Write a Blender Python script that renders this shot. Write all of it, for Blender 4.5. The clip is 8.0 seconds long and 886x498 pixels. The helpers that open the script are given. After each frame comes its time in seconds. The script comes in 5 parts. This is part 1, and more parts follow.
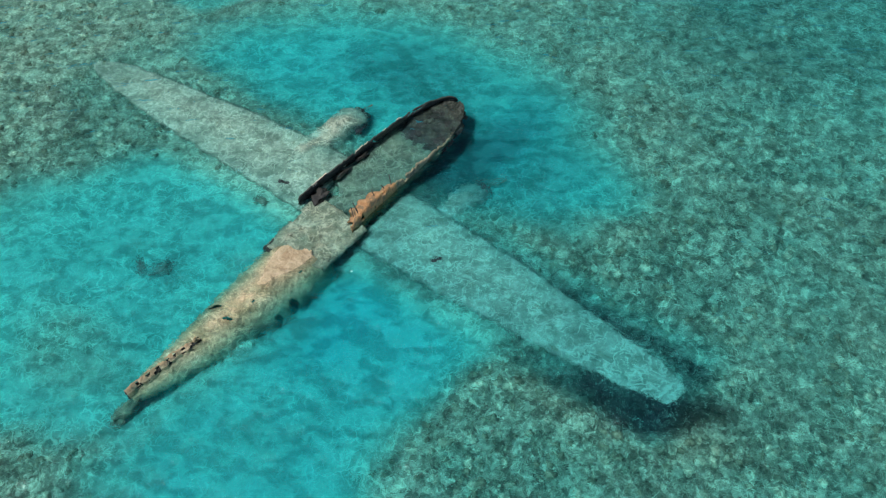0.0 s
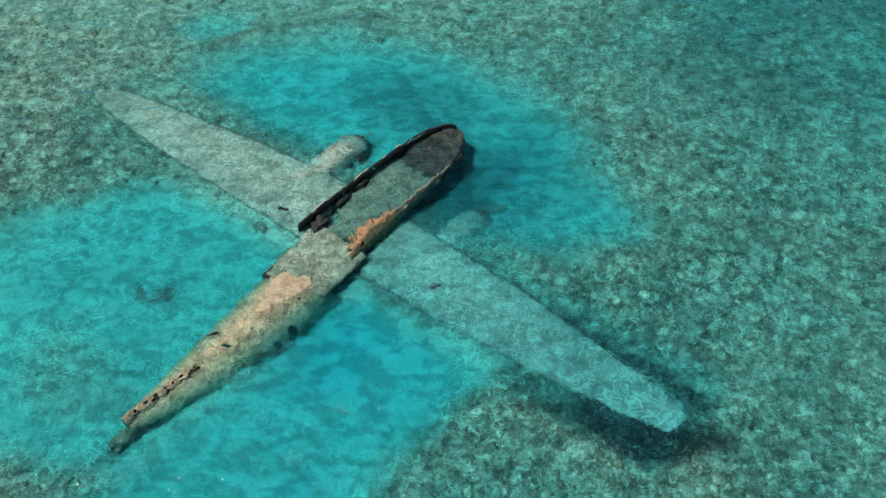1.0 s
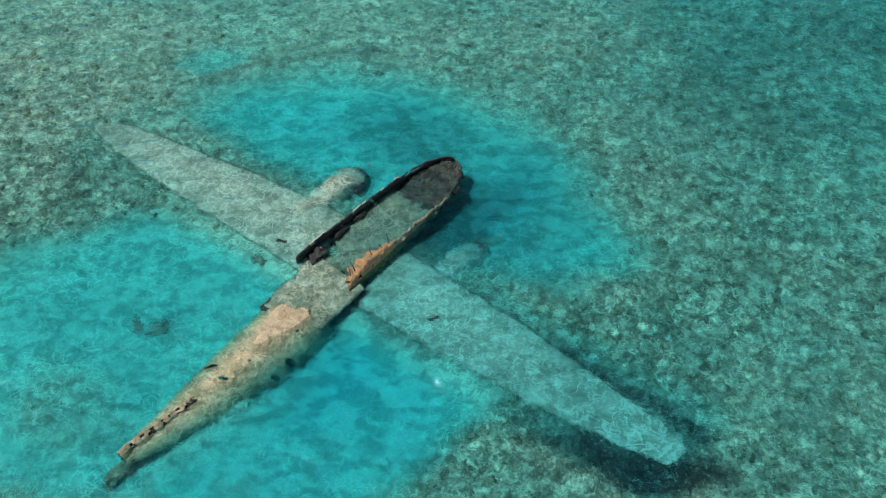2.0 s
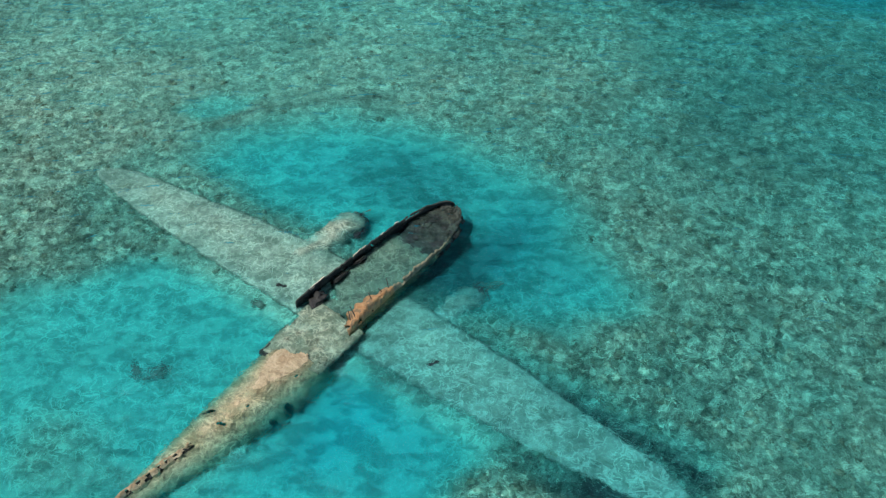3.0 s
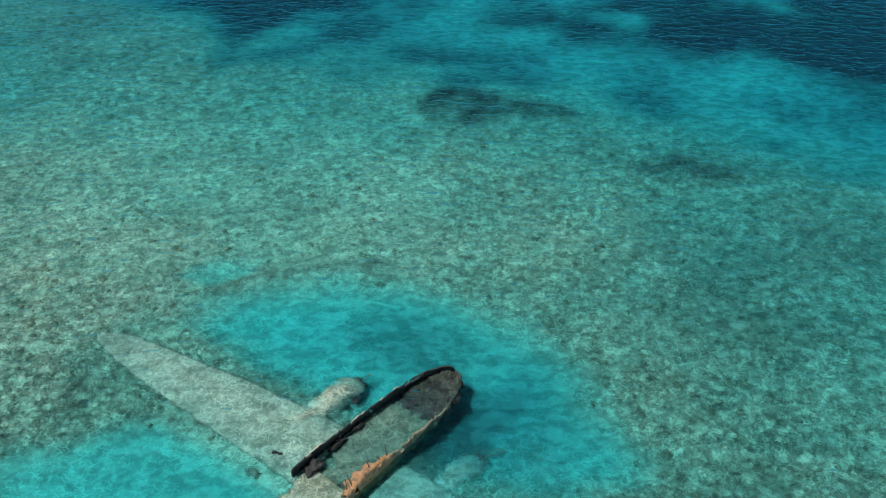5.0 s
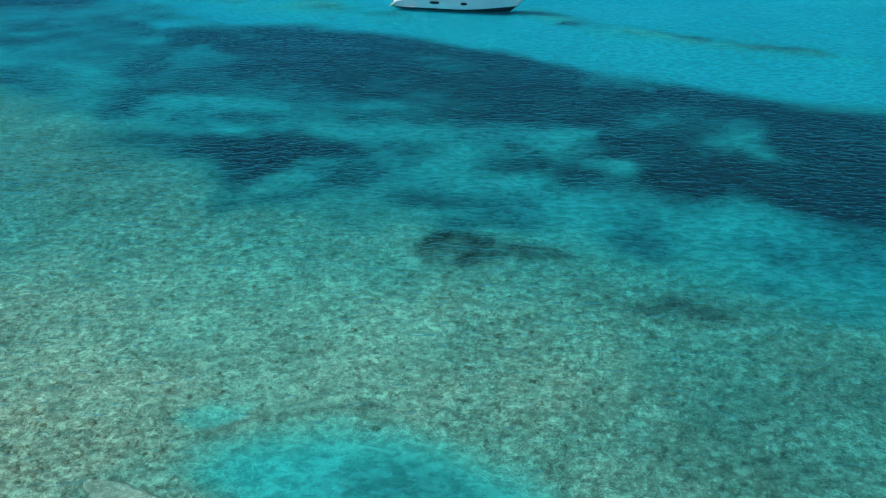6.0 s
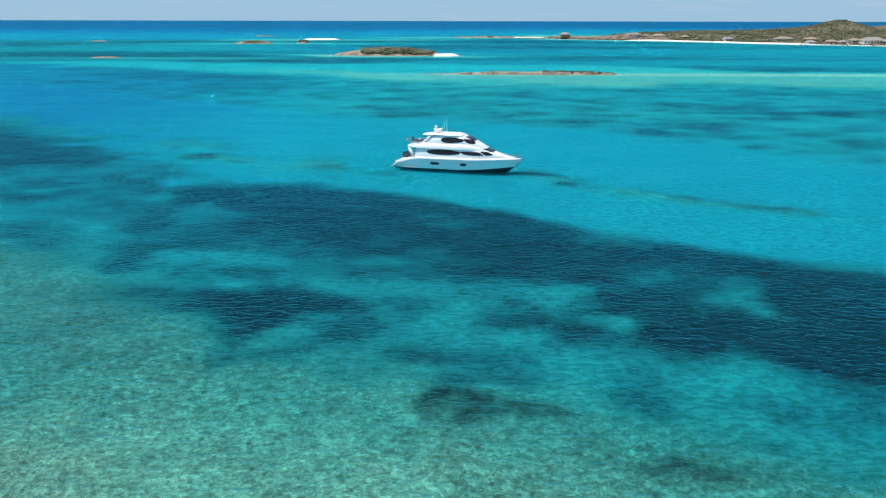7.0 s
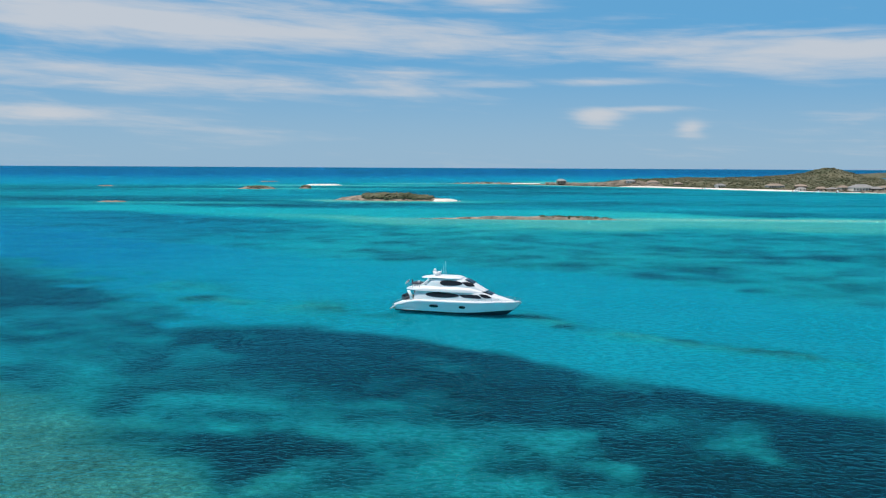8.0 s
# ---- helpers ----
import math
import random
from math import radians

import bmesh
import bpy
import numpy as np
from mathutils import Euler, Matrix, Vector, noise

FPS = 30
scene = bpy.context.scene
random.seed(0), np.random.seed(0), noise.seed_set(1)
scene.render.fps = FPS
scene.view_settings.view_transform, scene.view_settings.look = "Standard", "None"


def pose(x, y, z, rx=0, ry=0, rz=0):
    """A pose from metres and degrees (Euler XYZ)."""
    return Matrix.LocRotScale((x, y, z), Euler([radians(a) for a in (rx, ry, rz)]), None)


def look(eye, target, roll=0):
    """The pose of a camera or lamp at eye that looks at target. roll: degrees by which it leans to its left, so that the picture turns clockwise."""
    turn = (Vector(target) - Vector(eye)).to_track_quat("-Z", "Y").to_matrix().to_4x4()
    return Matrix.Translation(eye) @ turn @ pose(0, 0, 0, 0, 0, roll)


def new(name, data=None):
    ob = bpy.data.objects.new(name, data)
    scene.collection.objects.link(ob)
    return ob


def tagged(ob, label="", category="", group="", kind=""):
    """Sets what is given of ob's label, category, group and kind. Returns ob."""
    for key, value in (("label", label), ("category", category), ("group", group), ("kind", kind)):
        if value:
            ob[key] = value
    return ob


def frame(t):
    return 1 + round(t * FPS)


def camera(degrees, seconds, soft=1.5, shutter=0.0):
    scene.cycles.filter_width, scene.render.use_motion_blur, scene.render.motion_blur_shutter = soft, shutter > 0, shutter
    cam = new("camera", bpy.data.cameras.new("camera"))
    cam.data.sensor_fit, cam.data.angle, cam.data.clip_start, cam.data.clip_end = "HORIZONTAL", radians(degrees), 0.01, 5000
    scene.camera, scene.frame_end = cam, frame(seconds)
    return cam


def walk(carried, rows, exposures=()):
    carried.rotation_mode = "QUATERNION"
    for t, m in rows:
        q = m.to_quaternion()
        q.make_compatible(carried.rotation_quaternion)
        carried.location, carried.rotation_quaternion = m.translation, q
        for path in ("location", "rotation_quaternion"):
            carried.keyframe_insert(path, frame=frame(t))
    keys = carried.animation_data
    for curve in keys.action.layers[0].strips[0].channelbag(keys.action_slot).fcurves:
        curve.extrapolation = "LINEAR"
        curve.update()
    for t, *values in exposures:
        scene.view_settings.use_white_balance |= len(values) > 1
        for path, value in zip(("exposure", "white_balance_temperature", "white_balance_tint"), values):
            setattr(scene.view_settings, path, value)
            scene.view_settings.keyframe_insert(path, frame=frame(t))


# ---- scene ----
cam = camera(53.0, 8.0, 1.15)
EXPOSURES = ((0, -0.12), (1.5, -0.12), (3, -0.1), (4, -0.13), (5.5, -0.04), (6.5, 0.1), (7, 0.16), (7.5, 0.14), (8, -0.05))
PATH = [
    (0, (1.777, 3.659, 27.631), (1.713, 4.912, 26.073), -0.18),
    (0.5, (1.8, 3.652, 27.631), (1.735, 4.929, 26.093), -0.18),
    (1, (1.824, 3.644, 27.632), (1.757, 4.944, 26.113), -0.2),
    (1.5, (1.847, 3.636, 27.632), (1.78, 4.961, 26.136), -0.21),
    (3, (1.917, 3.613, 27.638), (1.844, 5.039, 26.237), -0.28),
    (3.5, (1.938, 3.606, 27.639), (1.861, 5.078, 26.288), -0.29),
    (4, (1.956, 3.599, 27.639), (1.877, 5.126, 26.35), -0.29),
    (4.2, (1.963, 3.597, 27.639), (1.882, 5.148, 26.379), -0.29),
    (5.3, (1.993, 3.587, 27.64), (1.907, 5.291, 26.596), -0.33),
    (5.5, (1.997, 3.586, 27.64), (1.912, 5.321, 26.649), -0.32),
    (6, (2.003, 3.583, 27.639), (1.918, 5.398, 26.803), -0.22),
    (6.5, (2.006, 3.581, 27.636), (1.919, 5.462, 26.962), -0.08),
    (6.8, (2.006, 3.582, 27.636), (1.92, 5.496, 27.063), 0.05),
    (7, (2.006, 3.583, 27.636), (1.918, 5.516, 27.128), 0.1),
    (7.5, (2.005, 3.59, 27.634), (1.917, 5.558, 27.293), 0.2),
    (8, (2.004, 3.599, 27.633), (1.915, 5.588, 27.44), 0.28),
]
walk(cam, [(t, look(eye, target, roll)) for t, eye, target, roll in PATH], EXPOSURES)

# ---- sky and sun ----
SUN_ELEVATION, SUN_AZIMUTH = 68, 250     # degrees; azimuth clockwise from +y
world = bpy.data.worlds.new("world")
scene.world = world
world.use_nodes = True
wn, wl = world.node_tree.nodes, world.node_tree.links
wn.clear()


def wnode(kind, **sets):
    n = wn.new(kind)
    for k, v in sets.items():
        n.inputs[k].default_value = v
    return n


def wmath(op, a, b=None, clamp=False):
    n = wn.new("ShaderNodeMath")
    n.operation, n.use_clamp = op, clamp
    for i, v in enumerate((a, b)):
        if v is None:
            continue
        if isinstance(v, (int, float)):
            n.inputs[i].default_value = v
        else:
            wl.new(v, n.inputs[i])
    return n.outputs[0]


def wrange(v, a, b, c=0.0, d=1.0):
    n = wn.new("ShaderNodeMapRange")
    n.interpolation_type = "SMOOTHSTEP"
    wl.new(v, n.inputs[0])
    for i, x in enumerate((a, b, c, d)):
        n.inputs[i + 1].default_value = x
    return n.outputs[0]


sky = wn.new("ShaderNodeTexSky")
sky.sky_type, sky.sun_disc = "NISHITA", False
sky.sun_elevation, sky.sun_rotation = radians(SUN_ELEVATION), radians(SUN_AZIMUTH)
sky.air_density, sky.dust_density, sky.ozone_density = 1.0, 0.25, 3.0
coord = wn.new("ShaderNodeTexCoord")
split = wn.new("ShaderNodeSeparateXYZ")
wl.new(coord.outputs["Generated"], split.inputs[0])


def streak(sx, sz, scale, detail, rough, seed, tilt=0.0):
    """Cloud noise drawn out along the horizon."""
    c = wn.new("ShaderNodeCombineXYZ")
    wl.new(wmath("MULTIPLY", split.outputs[0], sx), c.inputs[0])
    wl.new(wmath("ADD", wmath("MULTIPLY", split.outputs[1], sx), seed), c.inputs[1])
    lean = wmath("MULTIPLY", split.outputs[0], tilt)
    wl.new(wmath("MULTIPLY", wmath("ADD", split.outputs[2], lean), sz), c.inputs[2])
    n = wnode("ShaderNodeTexNoise", Scale=scale, Detail=detail, Roughness=rough, Distortion=0.35)
    wl.new(c.outputs[0], n.inputs["Vector"])
    return n.outputs[0]


z_up = split.outputs[2]
CLOUDS = (      # middle along x and z, half sizes, weight
    (-0.36, 0.148, 0.24, 0.022, 1.0), (-0.16, 0.141, 0.22, 0.015, 0.95), (0.02, 0.131, 0.18, 0.012, 0.9), (0.18, 0.122, 0.16, 0.011, 0.9),
    (0.36, 0.114, 0.15, 0.014, 1.0), (0.30, 0.134, 0.09, 0.004, 0.7), (0.015, 0.172, 0.05, 0.010, 0.95), (-0.10, 0.180, 0.05, 0.006, 0.85), (0.47, 0.180, 0.12, 0.005, 0.7),
    (-0.38, 0.088, 0.20, 0.014, 0.85), (-0.22, 0.079, 0.14, 0.005, 0.6), (-0.45, 0.050, 0.10, 0.008, 0.8), (0.125, 0.052, 0.022, 0.009, 1.0), (0.17, 0.060, 0.055, 0.003, 0.75),
    (0.222, 0.038, 0.012, 0.007, 0.85), (0.01, 0.086, 0.04, 0.004, 0.7), (0.13, 0.088, 0.06, 0.004, 0.6), (0.15, 0.156, 0.04, 0.004, 0.6), (-0.35, 0.022, 0.10, 0.009, 0.35))
total = None
for cx, cz, rx, rz, weight in CLOUDS:
    dx = wmath("MULTIPLY", wmath("SUBTRACT", split.outputs[0], cx), 1 / rx)
    dz = wmath("MULTIPLY", wmath("SUBTRACT", z_up, cz), 1 / rz)
    r2 = wmath("ADD", wmath("MULTIPLY", dx, dx), wmath("MULTIPLY", dz, dz))
    one = wmath("MULTIPLY", wmath("POWER", 2.718, wmath("MULTIPLY", r2, -0.5)), weight)
    total = one if total is None else wmath("MAXIMUM", total, one)
total = wmath("MULTIPLY", total, wrange(split.outputs[1], 0.0, 0.3))
soft = streak(4.0, 26.0, 1.0, 6.0, 0.55, 3.4, 0.05)
wisp = streak(9.0, 90.0, 1.0, 7.0, 0.6, 8.1, 0.05)
torn = wmath("ADD", wmath("MULTIPLY", wmath("SUBTRACT", soft, 0.5), 1.7), wmath("MULTIPLY", wmath("SUBTRACT", wisp, 0.5), 1.1))
cover = wrange(wmath("ADD", total, torn), 0.08, 1.05)
above = wmath("MULTIPLY", wrange(streak(1.5, 5.0, 1.0, 6.0, 0.55, 5.2), 0.5, 0.72), wrange(z_up, 0.19, 0.3))
cover = wmath("MULTIPLY", wmath("MAXIMUM", cover, above), 0.8, True)
cloud_mix = wn.new("ShaderNodeMix")
cloud_mix.data_type = "RGBA"
cloud_mix.inputs[7].default_value = (7.2, 7.3, 7.6, 1)
haze = wn.new("ShaderNodeMix")
haze.data_type = "RGBA"
haze.inputs[6].default_value, haze.inputs[7].default_value = (3.15, 5.3, 7.4, 1), (1.25, 4.3, 7.7, 1)
wl.new(wrange(z_up, 0.0, 0.14), haze.inputs[0])
clear = wn.new("ShaderNodeMix")
clear.data_type = "RGBA"
wl.new(wrange(z_up, 0.12, 0.5, 0.9, 0.0), clear.inputs[0])
wl.new(sky.outputs[0], clear.inputs[6])
wl.new(haze.outputs[2], clear.inputs[7])
wl.new(cover, cloud_mix.inputs[0])
wl.new(clear.outputs[2], cloud_mix.inputs[6])
background = wnode("ShaderNodeBackground", Strength=0.09)
wl.new(cloud_mix.outputs[2], background.inputs[0])
wout = wn.new("ShaderNodeOutputWorld")
wl.new(background.outputs[0], wout.inputs[0])

lamp = bpy.data.lights.new("sun", "SUN")
lamp.energy, lamp.angle, lamp.color = 3.8, radians(0.53), (1.0, 0.96, 0.9)
sun = new("sun", lamp)
az, el = radians(SUN_AZIMUTH), radians(SUN_ELEVATION)
sun.matrix_world = look((100 * math.sin(az) * math.cos(el), 100 * math.cos(az) * math.cos(el), 100 * math.sin(el)), (0, 0, 0))

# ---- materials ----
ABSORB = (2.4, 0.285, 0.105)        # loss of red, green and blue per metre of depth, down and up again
SCATTER = (0.0, 0.052, 0.122)     # light that deep clear water itself sends back, added to base colours


class Nodes:
    """A short hand for node trees."""

    def __init__(self, name):
        self.mat = bpy.data.materials.new(name)
        self.mat.use_nodes = True
        self.n, self.l = self.mat.node_tree.nodes, self.mat.node_tree.links
        self.n.clear()
        self.out = self.n.new("ShaderNodeOutputMaterial")
        self.geo = self.n.new("ShaderNodeNewGeometry")
        self.pos = self.geo.outputs["Position"]

    def put(self, socket, v):
        if hasattr(v, "is_output"):
            self.l.new(v, socket)
        elif isinstance(v, tuple) and len(v) == 3 and socket.type == "RGBA":
            socket.default_value = (*v, 1)
        else:
            socket.default_value = v

    def math(self, op, a, b=0.0, clamp=False):
        m = self.n.new("ShaderNodeMath")
        m.operation, m.use_clamp = op, clamp
        self.put(m.inputs[0], a)
        self.put(m.inputs[1], b)
        return m.outputs[0]

    def ramp(self, v, a, b, c=0.0, d=1.0):
        m = self.n.new("ShaderNodeMapRange")
        m.interpolation_type = "SMOOTHSTEP"
        for i, x in enumerate((v, a, b, c, d)):
            self.put(m.inputs[i], x)
        return m.outputs[0]

    def mix(self, f, a, b, blend="MIX"):
        m = self.n.new("ShaderNodeMix")
        m.data_type, m.blend_type = "RGBA", blend
        self.put(m.inputs[0], f)
        self.put(m.inputs[6], a)
        self.put(m.inputs[7], b)
        return m.outputs[2]

    def scaled(self, v, s):
        m = self.n.new("ShaderNodeVectorMath")
        m.operation = "MULTIPLY"
        self.put(m.inputs[0], v)
        m.inputs[1].default_value = s
        return m.outputs[0]

    def noise(self, scale, detail=4.0, rough=0.55, distort=0.0, vec=None):
        m = self.n.new("ShaderNodeTexNoise")
        for k, v in (("Scale", scale), ("Detail", detail), ("Roughness", rough), ("Distortion", distort)):
            m.inputs[k].default_value = v
        self.l.new(vec or self.pos, m.inputs["Vector"])
        return m.outputs[0]

    def cells(self, scale, feature="F1", vec=None, rand=1.0):
        m = self.n.new("ShaderNodeTexVoronoi")
        m.feature = feature
        m.inputs["Scale"].default_value = scale
        m.inputs["Randomness"].default_value = rand
        self.l.new(vec or self.pos, m.inputs["Vector"])
        return m

    def attr(self, name):
        m = self.n.new("ShaderNodeAttribute")
        m.attribute_name = name
        return m.outputs["Fac"]

    def bump(self, height, strength=0.3, distance=0.05):
        m = self.n.new("ShaderNodeBump")
        m.inputs["Strength"].default_value, m.inputs["Distance"].default_value = strength, distance
        self.l.new(height, m.inputs["Height"])
        return m.outputs[0]

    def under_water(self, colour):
        """The colour with the loss and scatter of light in the water above painted in."""
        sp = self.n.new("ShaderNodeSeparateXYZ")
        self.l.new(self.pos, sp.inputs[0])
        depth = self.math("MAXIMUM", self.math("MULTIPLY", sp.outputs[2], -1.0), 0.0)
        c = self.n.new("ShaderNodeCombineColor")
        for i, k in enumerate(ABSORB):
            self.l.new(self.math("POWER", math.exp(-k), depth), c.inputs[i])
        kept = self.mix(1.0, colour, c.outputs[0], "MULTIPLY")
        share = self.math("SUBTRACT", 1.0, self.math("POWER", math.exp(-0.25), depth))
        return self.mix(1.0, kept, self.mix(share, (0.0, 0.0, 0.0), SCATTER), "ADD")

    def surface(self, colour, rough=0.7, metal=0.0, normal=None, spec=0.5):
        p = self.n.new("ShaderNodeBsdfPrincipled")
        self.put(p.inputs["Base Color"], colour)
        self.put(p.inputs["Roughness"], rough)
        self.put(p.inputs["Metallic"], metal)
        self.put(p.inputs["Specular IOR Level"], spec)
        if normal is not None:
            self.l.new(normal, p.inputs["Normal"])
        self.l.new(p.outputs[0], self.out.inputs[0])
        return self.mat


def coated(name, one, two, scale, rough=0.7, metal=0.0, spots=None, spot_scale=3.0, spot_share=0.6, relief=0.3, depth=0.02, wet=False):
    """A worn surface: two colours in large and fine patches, with spots of a third."""
    k = Nodes(name)
    big, small = k.noise(scale, 5.0, 0.6), k.noise(scale * 9, 3.0, 0.6)
    c = k.mix(k.ramp(big, 0.35, 0.65), one, two)
    c = k.mix(k.ramp(small, 0.3, 0.75, 0.0, min(0.55, relief)), c, tuple(v * 0.55 for v in one))
    if spots:
        c = k.mix(k.ramp(k.noise(spot_scale, 6.0, 0.65, 0.4), spot_share, spot_share + 0.08), c, spots)
    # light lost and scattered by the water goes into the base colour
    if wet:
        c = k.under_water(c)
    h = k.math("ADD", small, k.math("MULTIPLY", big, 2.0))
    return k.surface(c, k.ramp(small, 0.2, 0.8, rough * 0.85, min(1.0, rough * 1.15)), metal, k.bump(h, relief, depth))


def make_seabed():
    k = Nodes("sand_rubble_seagrass_bed_painted_light")
    grass_and_shade, rubble = k.attr("grass_and_shade"), k.attr("rubble")
    lumps = k.noise(1.7, 7.0, 0.68, 0.5)
    grit = k.noise(5.5, 5.0, 0.65, 0.8)
    wide = k.noise(0.16, 4.0, 0.55, 0.4)
    # warped cells for rubble, which also stand in for nets of ripple light
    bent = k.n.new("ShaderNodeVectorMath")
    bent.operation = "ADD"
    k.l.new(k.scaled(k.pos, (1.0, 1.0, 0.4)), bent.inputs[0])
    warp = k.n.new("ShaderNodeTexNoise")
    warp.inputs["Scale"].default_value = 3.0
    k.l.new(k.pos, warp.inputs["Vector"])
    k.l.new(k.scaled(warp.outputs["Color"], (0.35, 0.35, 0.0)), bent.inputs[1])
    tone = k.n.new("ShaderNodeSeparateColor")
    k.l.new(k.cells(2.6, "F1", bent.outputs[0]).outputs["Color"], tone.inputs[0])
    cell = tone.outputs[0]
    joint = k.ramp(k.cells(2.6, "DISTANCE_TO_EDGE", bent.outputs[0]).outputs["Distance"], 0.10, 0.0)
    sand = k.mix(k.ramp(grit, 0.3, 0.7), (0.86, 0.83, 0.64), (0.72, 0.69, 0.50))
    sand = k.mix(k.ramp(wide, 0.4, 0.7, 0.0, 0.22), sand, (0.52, 0.52, 0.42))
    stone = k.mix(k.ramp(lumps, 0.40, 0.58), (0.11, 0.11, 0.07), (0.74, 0.68, 0.50))
    stone = k.mix(k.ramp(grit, 0.38, 0.66, 0.0, 0.75), stone, (0.10, 0.10, 0.065))
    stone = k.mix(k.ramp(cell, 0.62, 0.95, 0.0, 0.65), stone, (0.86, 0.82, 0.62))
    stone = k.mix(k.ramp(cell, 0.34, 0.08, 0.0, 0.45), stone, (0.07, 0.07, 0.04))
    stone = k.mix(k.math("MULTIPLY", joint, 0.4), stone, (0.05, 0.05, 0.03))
    stone = k.mix(k.ramp(wide, 0.5, 0.72, 0.0, 0.3), stone, (0.16, 0.15, 0.10))
    # weed colour, also laid where shade falls beside the wreck
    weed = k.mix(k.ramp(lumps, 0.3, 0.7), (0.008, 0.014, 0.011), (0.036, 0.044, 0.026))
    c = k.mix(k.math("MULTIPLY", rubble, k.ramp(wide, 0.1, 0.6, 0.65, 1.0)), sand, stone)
    patch = k.ramp(k.math("ADD", grass_and_shade, k.math("MULTIPLY", k.math("SUBTRACT", lumps, 0.5), 0.75)), 0.02, 0.98)
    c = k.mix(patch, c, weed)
    h = k.math("ADD", k.math("MULTIPLY", lumps, 1.6), grit)
    speck = k.noise(8.0, 3.0, 0.6)
    c = k.mix(k.math("MULTIPLY", rubble, k.ramp(speck, 0.54, 0.70, 0.0, 0.8)), c, (0.04, 0.045, 0.025))
    c = k.mix(k.math("MULTIPLY", rubble, k.ramp(speck, 0.44, 0.32, 0.0, 0.6)), c, (0.85, 0.82, 0.66))
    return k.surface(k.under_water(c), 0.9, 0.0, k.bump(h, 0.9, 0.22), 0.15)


def make_water():
    k = Nodes("clear_rippled_water_painted_nets")
    flat = k.scaled(k.pos, (1.0, 1.0, 0.0))
    drawn = k.scaled(k.pos, (0.72, 1.0, 0.0))
    swell = k.noise(0.42, 2.0, 0.45, 0.7, drawn)
    chop = k.noise(1.5, 4.0, 0.6, 0.7, drawn)
    wave = k.noise(1.45, 1.5, 0.45, 0.6, k.scaled(k.pos, (0.6, 1.0, 0.0)))
    tiny = k.noise(3.2, 3.0, 0.6, 0.6, flat)
    h = k.math("ADD", k.math("ADD", k.math("MULTIPLY", swell, 0.8), k.math("MULTIPLY", chop, 0.35)), k.math("MULTIPLY", tiny, 0.30))
    normal = k.bump(h, 1.0, 0.30)
    steep = k.bump(k.math("ADD", k.math("ADD", k.math("MULTIPLY", swell, 0.22), k.math("MULTIPLY", wave, 0.31)), k.math("ADD", k.math("MULTIPLY", chop, 0.09), k.math("MULTIPLY", tiny, 0.05))), 1.0, 1.0)

    def ridges(scale, width, distort):
        n = k.noise(scale, 2.0, 0.5, distort, flat)
        return k.ramp(k.math("ABSOLUTE", k.math("SUBTRACT", n, 0.5)), width, 0.0)

    # bright nets of ripple-gathered light, painted into the colour let through
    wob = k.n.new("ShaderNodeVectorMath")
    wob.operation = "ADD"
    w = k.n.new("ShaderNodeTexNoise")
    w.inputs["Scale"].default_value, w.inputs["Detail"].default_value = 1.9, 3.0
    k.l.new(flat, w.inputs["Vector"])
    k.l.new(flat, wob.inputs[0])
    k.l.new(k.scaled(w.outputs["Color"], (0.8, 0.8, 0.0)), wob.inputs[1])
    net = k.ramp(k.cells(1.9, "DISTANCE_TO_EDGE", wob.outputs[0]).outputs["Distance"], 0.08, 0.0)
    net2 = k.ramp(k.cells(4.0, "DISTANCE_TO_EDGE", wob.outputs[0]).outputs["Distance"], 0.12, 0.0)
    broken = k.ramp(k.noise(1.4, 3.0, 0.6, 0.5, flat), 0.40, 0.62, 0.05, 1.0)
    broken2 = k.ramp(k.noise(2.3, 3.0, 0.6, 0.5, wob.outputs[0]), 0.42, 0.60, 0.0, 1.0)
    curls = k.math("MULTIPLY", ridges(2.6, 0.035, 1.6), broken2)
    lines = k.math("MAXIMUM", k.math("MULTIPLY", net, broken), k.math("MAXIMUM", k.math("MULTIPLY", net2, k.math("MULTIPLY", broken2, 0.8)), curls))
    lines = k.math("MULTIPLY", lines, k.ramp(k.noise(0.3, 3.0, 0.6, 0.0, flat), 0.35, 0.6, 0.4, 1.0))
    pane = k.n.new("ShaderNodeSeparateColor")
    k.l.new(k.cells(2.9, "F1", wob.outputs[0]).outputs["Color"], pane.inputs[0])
    # light and dark of wave crests and facets, painted into that colour too
    crest_shading = k.ramp(k.math("ADD", k.math("MULTIPLY", wave, 0.58), k.math("MULTIPLY", chop, 0.42)), 0.43, 0.57)
    facet_shading = k.math("ADD", k.math("MULTIPLY", k.ramp(tiny, 0.36, 0.64), 0.5), k.math("MULTIPLY", pane.outputs[0], 0.5))
    # the deeper the water, the softer the painted nets
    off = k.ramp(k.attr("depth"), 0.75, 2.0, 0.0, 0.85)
    nets = k.math("ADD", k.math("MULTIPLY", lines, 1.1), k.math("MULTIPLY", facet_shading, 0.36))
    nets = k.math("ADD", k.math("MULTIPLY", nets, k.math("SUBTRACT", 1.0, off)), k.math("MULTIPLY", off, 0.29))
    light = k.math("ADD", nets, k.math("MULTIPLY", crest_shading, k.math("ADD", 0.28, k.math("MULTIPLY", off, 0.2))), True)
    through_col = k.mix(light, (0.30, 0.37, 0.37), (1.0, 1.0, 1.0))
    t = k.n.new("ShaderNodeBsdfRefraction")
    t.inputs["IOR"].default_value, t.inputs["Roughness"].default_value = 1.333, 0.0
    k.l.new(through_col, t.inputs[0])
    k.l.new(normal, t.inputs["Normal"])
    g = k.n.new("ShaderNodeBsdfGlossy")
    k.l.new(steep, g.inputs["Normal"])
